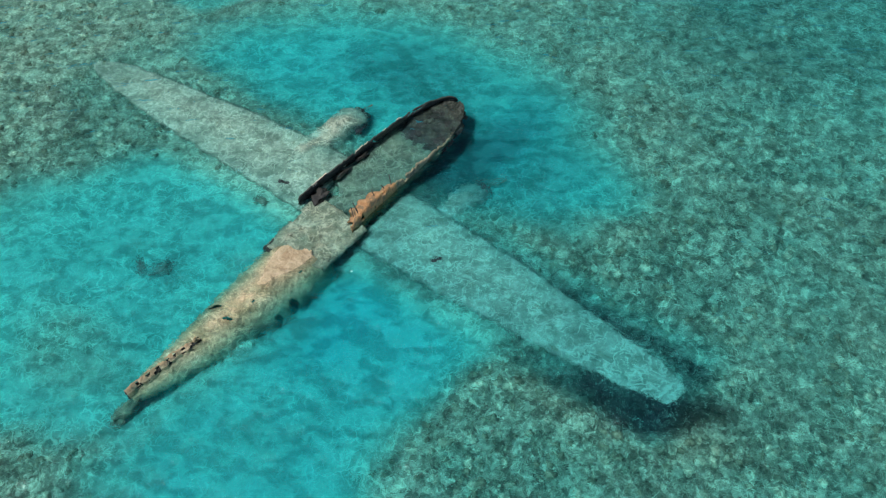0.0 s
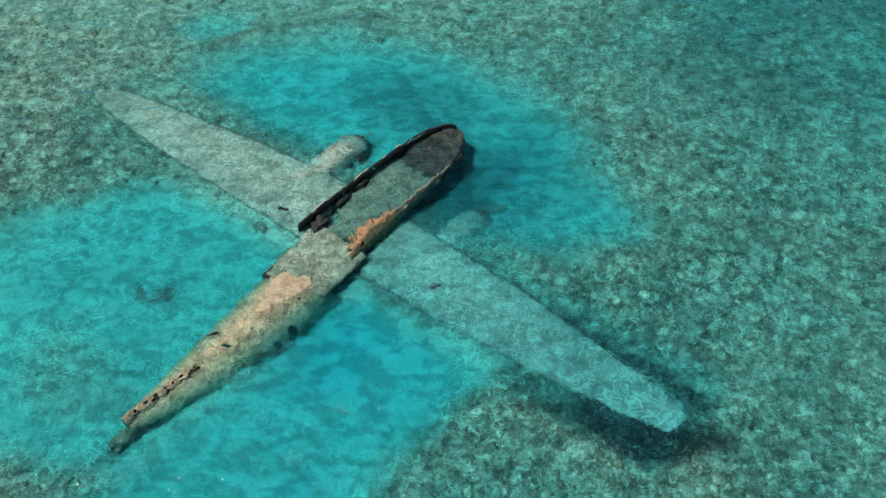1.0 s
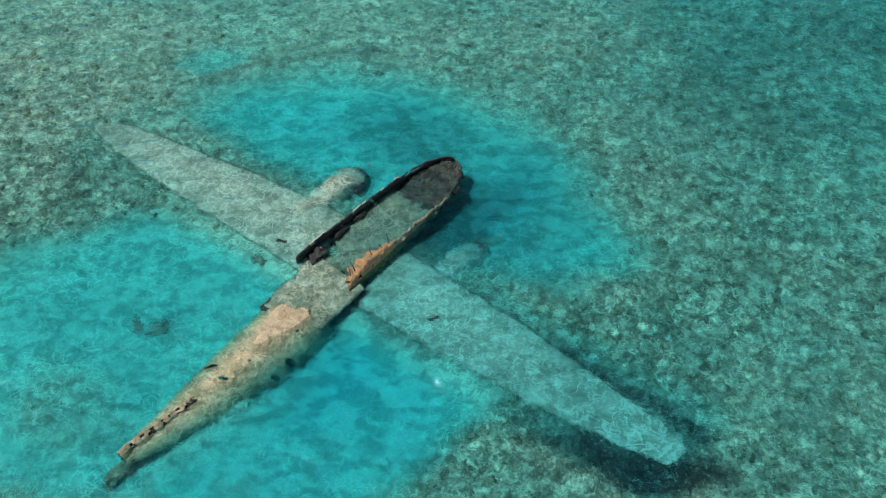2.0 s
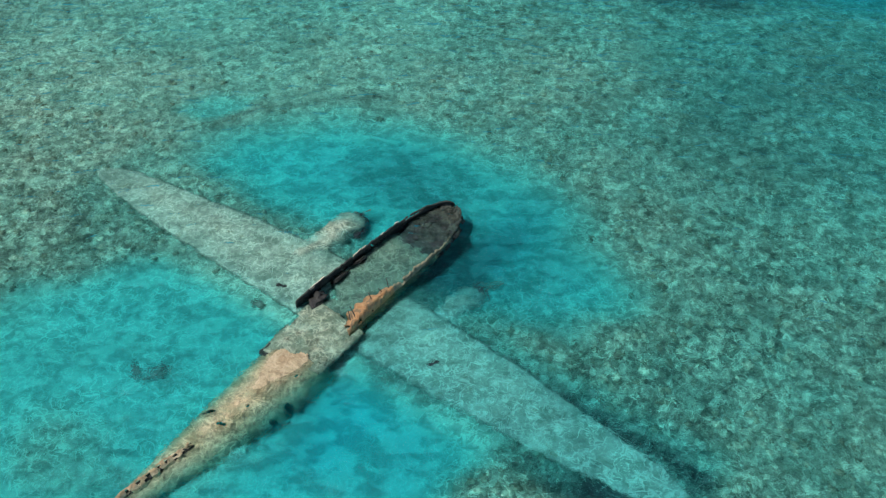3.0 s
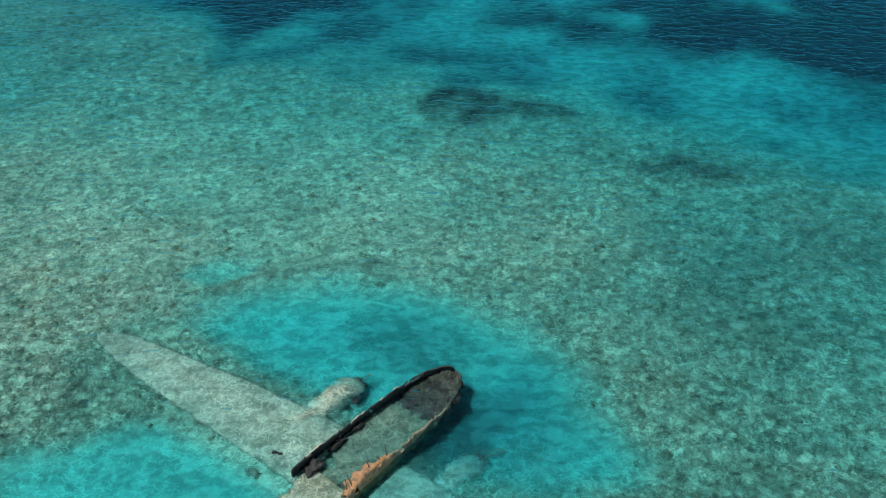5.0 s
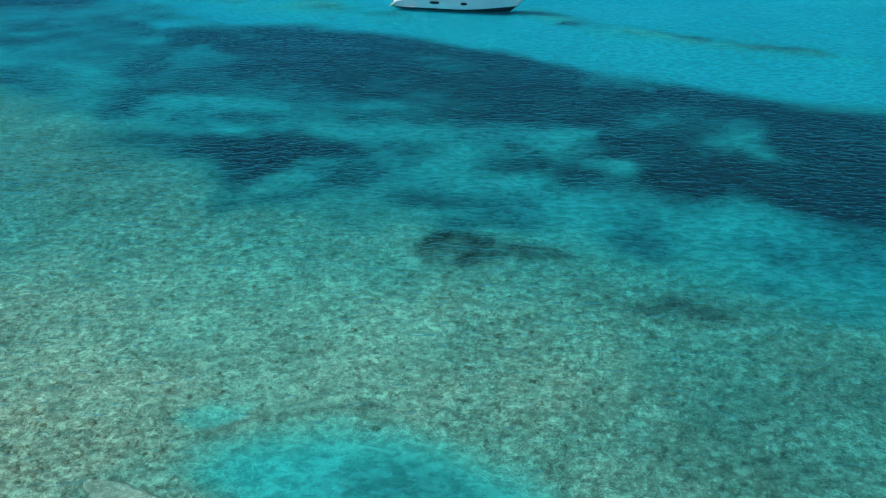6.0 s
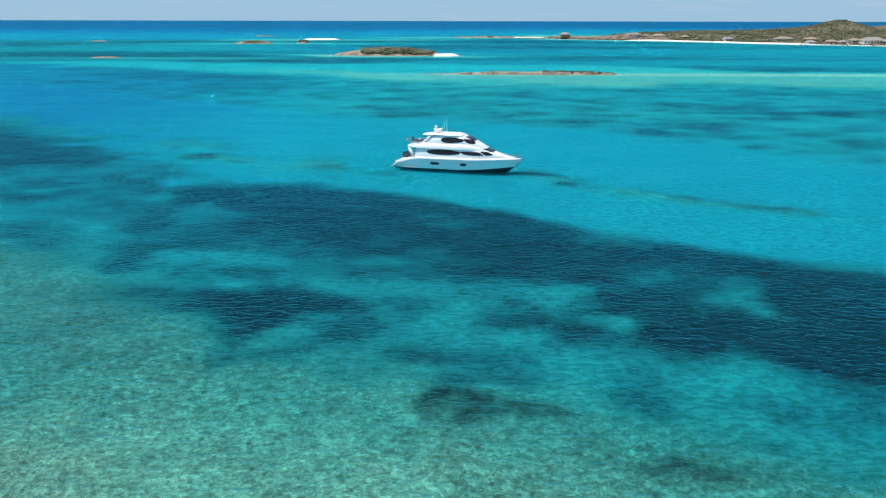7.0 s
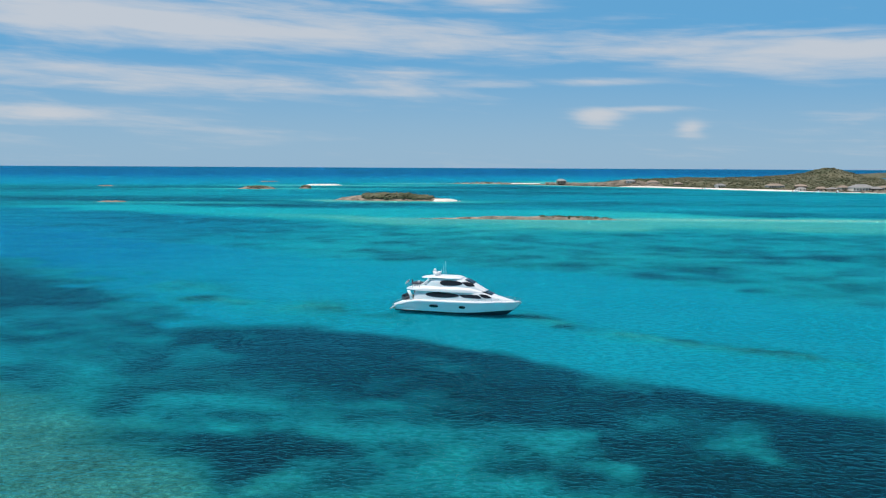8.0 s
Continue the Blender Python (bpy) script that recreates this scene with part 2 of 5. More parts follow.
    f = k.n.new("ShaderNodeFresnel")
    f.inputs["IOR"].default_value = 1.333
    k.l.new(steep, f.inputs["Normal"])
    k.l.new(k.mix(k.ramp(f.outputs[0], 0.05, 0.18), (1.0, 1.0, 1.0), (0.08, 0.80, 0.97)), g.inputs[0])
    k.l.new(k.ramp(f.outputs[0], 0.05, 0.16, 0.05, 0.34), g.inputs["Roughness"])
    m = k.n.new("ShaderNodeMixShader")
    gust = k.noise(0.05, 5.0, 0.6, 0.5, k.scaled(k.pos, (0.45, 1.0, 0.0)))
    k.l.new(k.math("MULTIPLY", k.ramp(f.outputs[0], 0.15, 0.50, 0.010, 0.31), k.ramp(gust, 0.3, 0.7, 0.86, 1.14)), m.inputs[0])
    k.l.new(t.outputs[0], m.inputs[1])
    k.l.new(g.outputs[0], m.inputs[2])
    k.l.new(m.outputs[0], k.out.inputs[0])
    return k.mat


SEABED, WATER = make_seabed(), make_water()
WING_SKIN = coated("algae_coated_aluminium", (0.37, 0.37, 0.29), (0.52, 0.51, 0.40), 0.8, 0.8, 0.0, (0.30, 0.29, 0.20), 2.4, 0.60, 0.5, 0.05, True)

ROOF_SKIN = coated("weedy_grey_roof_skin", (0.32, 0.32, 0.23), (0.47, 0.46, 0.35), 1.2, 0.8, 0.0, (0.16, 0.16, 0.11), 2.8, 0.56, 0.6, 0.05, True)


def make_tan_skin():
    """Crusted tail skin: brown green where it stays wet, bleached where it dries."""
    k = Nodes("sun_bleached_crusted_skin")
    big, mid, small = k.noise(1.1, 5.0, 0.6), k.noise(3.0, 6.0, 0.65, 0.4), k.noise(10.0, 3.0, 0.6)
    c = k.mix(k.ramp(big, 0.35, 0.65), (0.54, 0.42, 0.25), (0.70, 0.55, 0.36))
    c = k.mix(k.ramp(small, 0.35, 0.75, 0.0, 0.5), c, (0.34, 0.27, 0.15))
    sp = k.n.new("ShaderNodeSeparateXYZ")
    k.l.new(k.pos, sp.inputs[0])
    high = k.math("ADD", sp.outputs[2], k.math("MULTIPLY", k.math("SUBTRACT", mid, 0.5), 0.6))
    c = k.mix(k.ramp(high, 0.0, 0.18, 0.0, 0.9), c, (0.40, 0.275, 0.15))
    c = k.mix(k.math("MULTIPLY", k.ramp(high, 0.16, 0.34), k.ramp(big, 0.44, 0.56)), c, (0.58, 0.42, 0.32))
    c = k.mix(k.ramp(mid, 0.52, 0.66, 0.0, 0.75), c, (0.30, 0.23, 0.14))
    h = k.math("ADD", small, k.math("MULTIPLY", mid, 2.0))
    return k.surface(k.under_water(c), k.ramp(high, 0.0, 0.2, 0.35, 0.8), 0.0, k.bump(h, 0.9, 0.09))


TAN_SKIN = make_tan_skin()
BLEACHED = coated("dry_bleached_metal", (0.72, 0.56, 0.42), (0.82, 0.68, 0.55), 2.0, 0.8, 0.0, (0.50, 0.27, 0.16), 3.0, 0.60, 0.4, 0.03, True)
RUST = coated("orange_rusted_skin", (0.40, 0.20, 0.08), (0.52, 0.30, 0.14), 2.6, 0.85, 0.0, (0.22, 0.15, 0.08), 3.2, 0.50, 0.6, 0.04, True)
# near-black metal, also used where gaps and openings hold only shade
DARK_SKIN_AND_SHADE = coated("near_black_metal_and_shade", (0.022, 0.022, 0.020), (0.05, 0.05, 0.042), 2.5, 0.7, 0.0, (0.16, 0.14, 0.11), 3.5, 0.66, 0.7, 0.05, True)
OLIVE = coated("weedy_olive_skin", (0.20, 0.19, 0.12), (0.36, 0.30, 0.19), 2.0, 0.8, 0.0, (0.10, 0.10, 0.07), 3.0, 0.56, 0.6, 0.05, True)
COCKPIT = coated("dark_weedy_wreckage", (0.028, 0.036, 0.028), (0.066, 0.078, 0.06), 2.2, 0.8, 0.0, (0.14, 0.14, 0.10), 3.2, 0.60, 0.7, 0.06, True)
SILT = coated("silt_filled_floor", (0.20, 0.20, 0.14), (0.30, 0.29, 0.21), 0.9, 0.9, 0.0, (0.16, 0.17, 0.12), 1.4, 0.58, 0.5, 0.06, True)


def make_stones():
    k = Nodes("loose_coral_rubble")
    c = k.mix(k.ramp(k.geo.outputs["Random Per Island"], 0.3, 0.8), (0.26, 0.25, 0.17), (0.64, 0.60, 0.44))
    c = k.mix(k.ramp(k.noise(7.0, 4.0, 0.65), 0.4, 0.65, 0.0, 0.7), c, (0.14, 0.14, 0.085))
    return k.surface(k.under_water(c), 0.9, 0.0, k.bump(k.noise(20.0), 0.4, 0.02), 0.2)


STONES = make_stones()
GELCOAT = coated("white_gelcoat", (0.88, 0.88, 0.88), (0.9, 0.9, 0.89), 0.6, 0.3, 0.0, None, 1, 1, 0.02, 0.002)
HULL_WHITE = coated("white_hull_paint", (0.86, 0.87, 0.88), (0.88, 0.89, 0.9), 0.5, 0.3, 0.0, None, 1, 1, 0.02, 0.002)
ANTIFOUL = coated("dark_blue_antifouling", (0.012, 0.018, 0.028), (0.02, 0.026, 0.036), 1.5, 0.5, 0.0, None, 1, 1, 0.1, 0.003)
TINTED = coated("dark_tinted_glass", (0.012, 0.012, 0.014), (0.016, 0.016, 0.018), 0.5, 0.08, 0.0, None, 1, 1, 0.01, 0.001)
STEEL = coated("polished_steel", (0.7, 0.7, 0.7), (0.75, 0.75, 0.75), 3.0, 0.2, 1.0, None, 1, 1, 0.02, 0.001)
TEAK = coated("teak_deck", (0.34, 0.24, 0.15), (0.42, 0.31, 0.2), 2.0, 0.7, 0.0, None, 1, 1, 0.1, 0.003)
CUSHION = coated("dark_cushion_fabric", (0.05, 0.055, 0.07), (0.08, 0.08, 0.1), 3.0, 0.9)
RED_CLOTH = coated("faded_red_and_white_cloth", (0.62, 0.60, 0.60), (0.66, 0.64, 0.64), 3.0, 0.9, 0.0, (0.45, 0.10, 0.10), 2.2, 0.52)
ROCK = coated("weathered_limestone", (0.20, 0.16, 0.12), (0.46, 0.37, 0.28), 0.13, 0.9, 0.0, (0.06, 0.055, 0.045), 0.35, 0.55, 0.8, 0.5)
BEACH = coated("white_coral_sand", (0.78, 0.72, 0.62), (0.86, 0.81, 0.72), 0.1, 0.95, 0.0, None, 1, 1, 0.2, 0.1)
SCRUB = coated("dry_green_scrub", (0.075, 0.085, 0.036), (0.175, 0.16, 0.09), 0.035, 0.9, 0.0, (0.24, 0.21, 0.14), 0.2, 0.58, 0.6, 0.4)
ROOFING = coated("weathered_roof_shingle", (0.28, 0.27, 0.26), (0.38, 0.36, 0.34), 0.6, 0.85)
RED_ROOF = coated("brown_tile_roof", (0.33, 0.25, 0.19), (0.42, 0.33, 0.26), 0.6, 0.85)
STUCCO = coated("pale_stucco", (0.62, 0.58, 0.52), (0.72, 0.68, 0.62), 0.4, 0.9)
TIMBER = coated("grey_weathered_timber", (0.24, 0.19, 0.15), (0.34, 0.28, 0.22), 0.8, 0.9)

# ---- helpers for meshes ----
def lattice(x, y, seed):
    """Smooth value noise on a unit lattice, 0 to 1."""
    xi, yi = np.floor(x).astype(np.int64), np.floor(y).astype(np.int64)
    fx, fy = x - xi, y - yi
    fx, fy = fx * fx * (3 - 2 * fx), fy * fy * (3 - 2 * fy)

    def rnd(a, b):
        h = (a * 374761393 + b * 668265263 + seed * 974711) & 0x7FFFFFFF
        h = ((h ^ (h >> 13)) * 1274126177) & 0x7FFFFFFF
        return ((h ^ (h >> 16)) & 0xFFFF) / 65535.0

    return (rnd(xi, yi) * (1 - fx) + rnd(xi + 1, yi) * fx) * (1 - fy) + (rnd(xi, yi + 1) * (1 - fx) + rnd(xi + 1, yi + 1) * fx) * fy


def fbm(x, y, size, octaves=4, seed=0):
    """Layered noise about zero, of that size in metres."""
    total, amp, norm = 0.0, 1.0, 0.0
    for i in range(octaves):
        total = total + amp * lattice(x / size * 2 ** i, y / size * 2 ** i, seed + 17 * i)
        norm += amp
        amp *= 0.5
    return total / norm - 0.5


def smooth(v, a, b):
    t = np.clip((v - a) / (b - a), 0, 1)
    return t * t * (3 - 2 * t)


def mesh_of(name, verts, faces, material, shade=True):
    me = bpy.data.meshes.new(name)
    me.from_pydata(verts, [], faces)
    me.materials.append(material)
    if shade:
        me.polygons.foreach_set("use_smooth", [True] * len(me.polygons))
    me.update()
    return me


def part(name, data, material=None, parent=None, label=""):
    """Links a bmesh or mesh as one object, under a thing or a part."""
    if isinstance(data, bmesh.types.BMesh):
        bmesh.ops.recalc_face_normals(data, faces=data.faces)
        me = bpy.data.meshes.new(name)
        data.to_mesh(me)
        data.free()
    else:
        me = data
    if material and not me.materials:
        me.materials.append(material)
    ob = new(name, me)
    ob.parent = parent
    return tagged(ob, label)


def thing(name, label, category, m=None, group="", kind=""):
    ob = new(name)
    ob.empty_display_size = 0.5
    if m is not None:
        ob.matrix_world = m
    return tagged(ob, label, category, group, kind)


def box(bm, x0, x1, y0, y1, z0, z1):
    vs = [bm.verts.new((x, y, z)) for z in (z0, z1) for x, y in ((x0, y0), (x1, y0), (x1, y1), (x0, y1))]
    for f in ((3, 2, 1, 0), (4, 5, 6, 7), (0, 1, 5, 4), (1, 2, 6, 5), (2, 3, 7, 6), (3, 0, 4, 7)):
        bm.faces.new([vs[i] for i in f])
    return vs


def rod(bm, a, b, r, r2=None, sides=8):
    a, b = Vector(a), Vector(b)
    q = (b - a).to_track_quat("Z", "Y")
    rings = []
    for p, rr in ((a, r), (b, r if r2 is None else r2)):
        rings.append([bm.verts.new(p + q @ Vector((rr * math.cos(i * math.tau / sides), rr * math.sin(i * math.tau / sides), 0))) for i in range(sides)])
    for i in range(sides):
        j = (i + 1) % sides
        bm.faces.new((rings[0][i], rings[0][j], rings[1][j], rings[1][i]))
    bm.faces.new(rings[0][::-1])
    bm.faces.new(rings[1])


def loft(rings, closed=True, caps=True):
    """A bmesh skinned over rings of equal length."""
    bm = bmesh.new()
    vs = [[bm.verts.new(p) for p in ring] for ring in rings]
    n = len(rings[0])
    for a, b in zip(vs, vs[1:]):
        for i in range(n if closed else n - 1):
            j = (i + 1) % n
            bm.faces.new((a[i], a[j], b[j], b[i]))
    if caps and closed:
        bm.faces.new(vs[0][::-1])
        bm.faces.new(vs[-1])
    for f in bm.faces:
        f.smooth = True
    return bm


def blob(r, seed, subdiv=2, rough=0.3, squash=(1, 1, 1)):
    bm = bmesh.new()
    bmesh.ops.create_icosphere(bm, subdivisions=subdiv, radius=r)
    for v in bm.verts:
        k = 1 + rough * noise.noise(v.co * (1.6 / r) + Vector((seed * 3.7, seed, 0)))
        v.co = Vector((v.co.x * squash[0] * k, v.co.y * squash[1] * k, v.co.z * squash[2] * k))
    for f in bm.faces:
        f.smooth = True
    return bm


# ---- seabed and water ----
def spread(lo, hi, step, grow, fine_lo, fine_hi):
    """Grid lines: even between the fine limits, wider and wider outside."""
    mid = list(np.arange(fine_lo, fine_hi + step * 0.5, step))
    up, d = [mid[-1]], step
    while up[-1] < hi:
        d *= grow
        up.append(min(hi, up[-1] + d))
    down, d = [mid[0]], step
    while down[-1] > lo:
        d *= grow
        down.append(max(lo, down[-1] - d))
    return np.array(down[:0:-1] + mid + up[1:])


def ellipse(x, y, cx, cy, rx, ry, turn=0.0, soft=0.35):
    c, s = math.cos(radians(turn)), math.sin(radians(turn))
    u, v = (x - cx) * c + (y - cy) * s, -(x - cx) * s + (y - cy) * c
    return smooth(np.sqrt((u / rx) ** 2 + (v / ry) ** 2), 1 + soft, 1 - soft)


def zone(x, y, pts, soft):
    """1 inside an outline on the plan, 0 outside, with a soft border of that many metres either way."""
    inside, near = np.zeros(np.shape(x), bool), np.full(np.shape(x), 1e9)
    for (x0, y0), (x1, y1) in zip(pts, pts[1:] + pts[:1]):
        dx, dy = x1 - x0, y1 - y0
        t = np.clip(((x - x0) * dx + (y - y0) * dy) / (dx * dx + dy * dy), 0, 1)
        near = np.minimum(near, np.hypot(x - x0 - t * dx, y - y0 - t * dy))
        if dy:
            inside ^= ((y0 > y) != (y1 > y)) & (x < x0 + (y - y0) * dx / dy)
    return smooth(np.where(inside, near, -near), -soft, soft)


def along(x, y, pts, width):
    """1 on a line across the plan, falling off over that many metres."""
    near = np.full(np.shape(x), 1e9)
    for (x0, y0), (x1, y1) in zip(pts, pts[1:]):
        dx, dy = x1 - x0, y1 - y0
        t = np.clip(((x - x0) * dx + (y - y0) * dy) / (dx * dx + dy * dy), 0, 1)
        near = np.minimum(near, np.hypot(x - x0 - t * dx, y - y0 - t * dy))
    return np.exp(-(near / width) ** 2)


# outlines on the plan: scoured sand pools, weed beds, the sand lane and the channel
POOL_PORT = [(-24, 26.2), (-17.1, 28.4), (-14.8, 29.8), (-12, 30.9), (-9, 30.4), (-5, 28), (-5, 25), (-8, 21), (-9.6, 18.5), (-10.4, 16.8), (-13.2, 17.6), (-16, 17), (-24, 17)]
POOL_STAR = [(-5.4, 24.7), (-2.6, 25.8), (-0.3, 24.6), (2.6, 22.9), (2, 21.4), (0.4, 20.2), (-0.8, 18.8), (-1.7, 17.4), (-2, 15.4), (-2.8, 12.5), (-10.2, 12), (-11, 16.6), (-9.6, 19.2), (-7.3, 21)]
POOL_NOSE = [(-12.2, 37.2), (-11.6, 39.7), (-9.2, 41), (-5.7, 41.7), (-1.1, 41.2), (3.2, 39.1), (6.1, 35.3), (7.9, 31.2), (8.2, 28.6), (6, 27.2), (3.3, 27.6), (0.6, 29), (-1.8, 30.5), (-4, 32.6), (-6.2, 33), (-9, 34.4)]
POOL_SMALL = [(-13.6, 42.2), (-12.4, 43.7), (-10.6, 43.7), (-10.4, 42.7), (-12.3, 41.6)]
BED_NEAR = [(-62, 103), (-43, 98), (-29.5, 93), (-19, 97.2), (-10.8, 93.6), (-5.7, 86), (-7, 79.5), (-12.8, 77.5), (-21.7, 80), (-32.4, 84), (-48, 84), (-70, 92)]
BED_FAR = [(-50.7, 146), (-39.1, 153), (-26.6, 153.5), (-7.4, 142.5), (5.7, 133), (16.7, 121), (27, 116.5), (36, 109.5), (48, 103.3), (120, 70), (300, -20), (220, -40), (60, 40), (36, 61.6), (32.2, 65), (26.8, 70), (20, 73.8), (18, 78.3), (14.5, 85.6), (10, 93), (-1.2, 94), (-5, 98.5), (-13.6, 105), (-22.5, 112.5), (-33.9, 125)]
BED_WEST = [(-420, 470), (-152, 266), (-99, 213), (-71.6, 190), (-63.9, 168), (-80, 163), (-98.7, 168), (-180, 215), (-420, 380)]
SAND_LANE = [(-70, 130), (-52, 120), (-42, 112), (-27.5, 105.5), (-16.5, 98), (-6.8, 89.7), (1, 84), (7.5, 79), (13.9, 74.5), (20, 69), (25, 64.7), (30, 60.4), (60, 42)]
SHELF_X, SHELF_Y = (-300, -150, -80, -61, -44, -29.5, -19.7, -10.4, -3, 4.3, 10.7, 16.3, 21.4, 28, 31.7, 60, 300), (215, 150, 122, 112, 100, 87, 77.5, 75, 74, 70, 66, 62.2, 59, 55, 53, 40, -80)
LOW_X, LOW_Y = (-700, -148, -105, -61, -51, -39.6, -26.9, -7.5, 5.7, 17, 27.3, 36, 48.3, 120, 400), (700, 262, 219, 175, 157, 155.5, 155, 144, 134, 122, 117.5, 110, 104, 71, -60)
UP_X, UP_Y = (-900, -186, -160, -117, -81, -49, -23, 9, 35, 57, 82, 160, 500), (700, 372, 345, 314, 287, 275, 256, 247, 215, 198, 181, 130, -90)
REEF_WEST = [(-113, 226), (-95, 225), (-75, 210), (-52.7, 182), (-43, 175), (-32.5, 174), (-20.7, 169), (-13, 156), (-6, 155.5)]
SHORE_X, SHORE_Y = (40, 85, 140, 200, 298, 396, 520, 900), (1165, 1140, 1098, 1062, 958, 893, 830, 700)
REEF_EAST = [(7.6, 171), (13, 165), (21, 153), (29, 146.5), (40.5, 138.7), (47, 136), (53, 133.6), (59.6, 132), (90, 120)]


def seabed_fields(x, y):
    """Height, seagrass with painted shade, and rubble at places of the plan."""
    n1, n2, n3, n4 = fbm(x, y, 14, 5, 1), fbm(x, y, 45, 4, 2), fbm(x, y, 5, 4, 3), fbm(x, y, 2.2, 3, 4)
    off_shelf = smooth(y - np.interp(x, SHELF_X, SHELF_Y) + 10 * n1 + 9 * n3 + 3 * n4, -7, 7)
    in_channel = smooth(y - np.interp(x, LOW_X, LOW_Y) + (7 + 40 * smooth(x, -25, -70)) * n1 + (8 + 16 * smooth(x, -25, -70)) * n3, -4, 4)
    past = smooth(y - np.interp(x, UP_X, UP_Y) + 40 * n2 + 16 * n1 + 10 * n3, -9, 9)
    # rubble shelf round the wreck
    z = np.minimum(-0.62 + 0.3 * n1 + 0.25 * n3 + 0.10 * smooth(x, -6, -26), -0.3)
    pale_shelf = ellipse(x + 6 * n1, y + 6 * n1, -11.0, 50.0, 17.0, 14.0, 0, 0.6)
    rubble = 0.88 + 0.5 * n2 - 0.22 * pale_shelf
    grass_and_shade = 0.06 - 0.2 * smooth(y, 33, 25) * smooth(x, -4, 2) + 0.5 * n1 - 0.02 * pale_shelf + 0.22 * smooth(x, -16, -34) * smooth(y, 60, 80)
    grass_and_shade = grass_and_shade + 0.30 * smooth(x - 0.25 * (y - 40), -2, 16) * smooth(y, 28, 44) * (1 - 0.5 * smooth(y, 44, 58))
    z = z + 0.22 * ellipse(x, y, 8.0, 19.1, 3.3, 1.25, -16, 0.75) + 0.06 * pale_shelf - 0.40 * smooth(y, 48, 68) - 0.25 * smooth(x, 4, 20) * smooth(y, 26, 42) + 0.06 * ellipse(x, y, -24.0, 34.0, 10.0, 12.0, 0, 0.5)
    # scoured pools of bare sand
    wx, wy = x + 3.5 * n1 + 2.2 * n3 + 0.8 * n4, y + 3.5 * n1 - 2.2 * n3 + 0.8 * n4
    pool = np.maximum.reduce([zone(wx, wy, POOL_PORT, 1.0), zone(wx, wy, POOL_STAR, 1.1), zone(wx, wy, POOL_NOSE, 1.7), 0.75 * zone(wx, wy, POOL_SMALL, 0.6)])
    silted = np.maximum(0.8 * ellipse(wx, wy, -13.6, 21.2, 2.2, 1.3, -30, 0.7), 0.75 * ellipse(wx, wy, -12.0, 15.4, 2.6, 1.6, 0, 0.6))
    bare = pool * (1 - 0.55 * silted)
    core = np.maximum.reduce([0.55 * zone(wx, wy, POOL_PORT, 3.5), zone(wx, wy, POOL_STAR, 3.0), zone(wx, wy, POOL_NOSE, 4.5)])
    z = z - bare * (0.50 + 0.42 * core + 0.3 * n3 + 0.22 * ellipse(x, y, -2.2, 22.6, 4.0, 2.4, -36, 0.7))
    scour = ellipse(x, y, 2.0, 31.6, 1.6, 4.2, -36, 0.7)
    z = z - 0.28 * scour - 0.3 * ellipse(x, y, -2.6, 23.6, 1.1, 3.2, -36, 0.6)
    # sand banked up under the wings and the hull
    c, s = math.cos(radians(-35.9)), math.sin(radians(-35.9))
    lx, ly = (x + 3.544) * c + (y - 28.172) * s, -(x + 3.544) * s + (y - 28.172) * c
    ly = ly - 0.054 * lx
    under = smooth(np.abs(lx), 16.6, 15.0) * smooth(ly, -2.7, -1.5) * smooth(ly, 3.4, 2.2)
    z = np.where(lx < 0, -0.66 - 0.0062 * lx, -0.97 - 0.003 * lx) * under + z * (1 - under)
    tail = smooth(np.abs(lx), 6.5, 4.5) * smooth(np.abs(ly + 10.4), 1.7, 0.9)
    z = np.maximum(z, -1.5 * tail + z * (1 - tail))
    rubble = rubble * (1 - 0.98 * bare)
    grass_and_shade = grass_and_shade * (1 - 0.95 * bare)
    # weed round the wreck, with some shade and deep water painted as weed
    # nose pool: weed tone stands in for its deeper, darker water
    pool_darkening = np.maximum.reduce([0.75 * ellipse(wx, wy, -1.2, 37.4, 5.5, 2.6, -12, 0.8), ellipse(wx, wy, 1.7, 32.0, 2.0, 5.0, -36, 0.7), 0.6 * ellipse(wx, wy, 4.0, 31.0, 3.5, 4.0, 0, 0.8)])
    grass_and_shade = np.maximum(grass_and_shade, pool_darkening * (0.60 + 0.7 * n3))
    grass_and_shade = np.maximum(grass_and_shade, (0.42 + 0.8 * n4) * ellipse(wx, wy, -10.2, 24.6, 1.5, 0.8, 18, 0.8))
    # shadow under the starboard trailing edge at the root, painted in weed tone
    grass_and_shade = np.maximum(grass_and_shade, (0.45 + 0.8 * n4) * along(x, y, [(-2.0, 25.6), (-0.6, 24.6), (0.6, 24.0)], 0.5))
    grass_and_shade = np.maximum(grass_and_shade, (0.74 + 1.1 * n3 + 1.3 * n4) * ellipse(wx + 2 * n3, wy, 8.3, 19.0, 3.0, 1.05, -16, 0.75))
    # shadow along the starboard wing's leading edge, painted in weed tone
    grass_and_shade = np.maximum(grass_and_shade, (0.75 + 1.2 * n3) * along(x, y, [(5.2, 24.6), (7.2, 23.1), (9.4, 21.8), (10.4, 20.8)], 0.55))
    grass_and_shade = np.maximum(grass_and_shade, (0.42 + 0.9 * n3) * along(x, y, [(-12.1, 40.5), (-10.7, 41.9), (-8.8, 42.6), (-6.7, 43.2), (-3.0, 43.9)], 0.45))
    grass_and_shade = np.maximum(grass_and_shade, (0.16 + 0.6 * n3) * along(x, y, [(-19.5, 34.6), (-16.5, 32.8), (-13.5, 31.8)], 1.3))
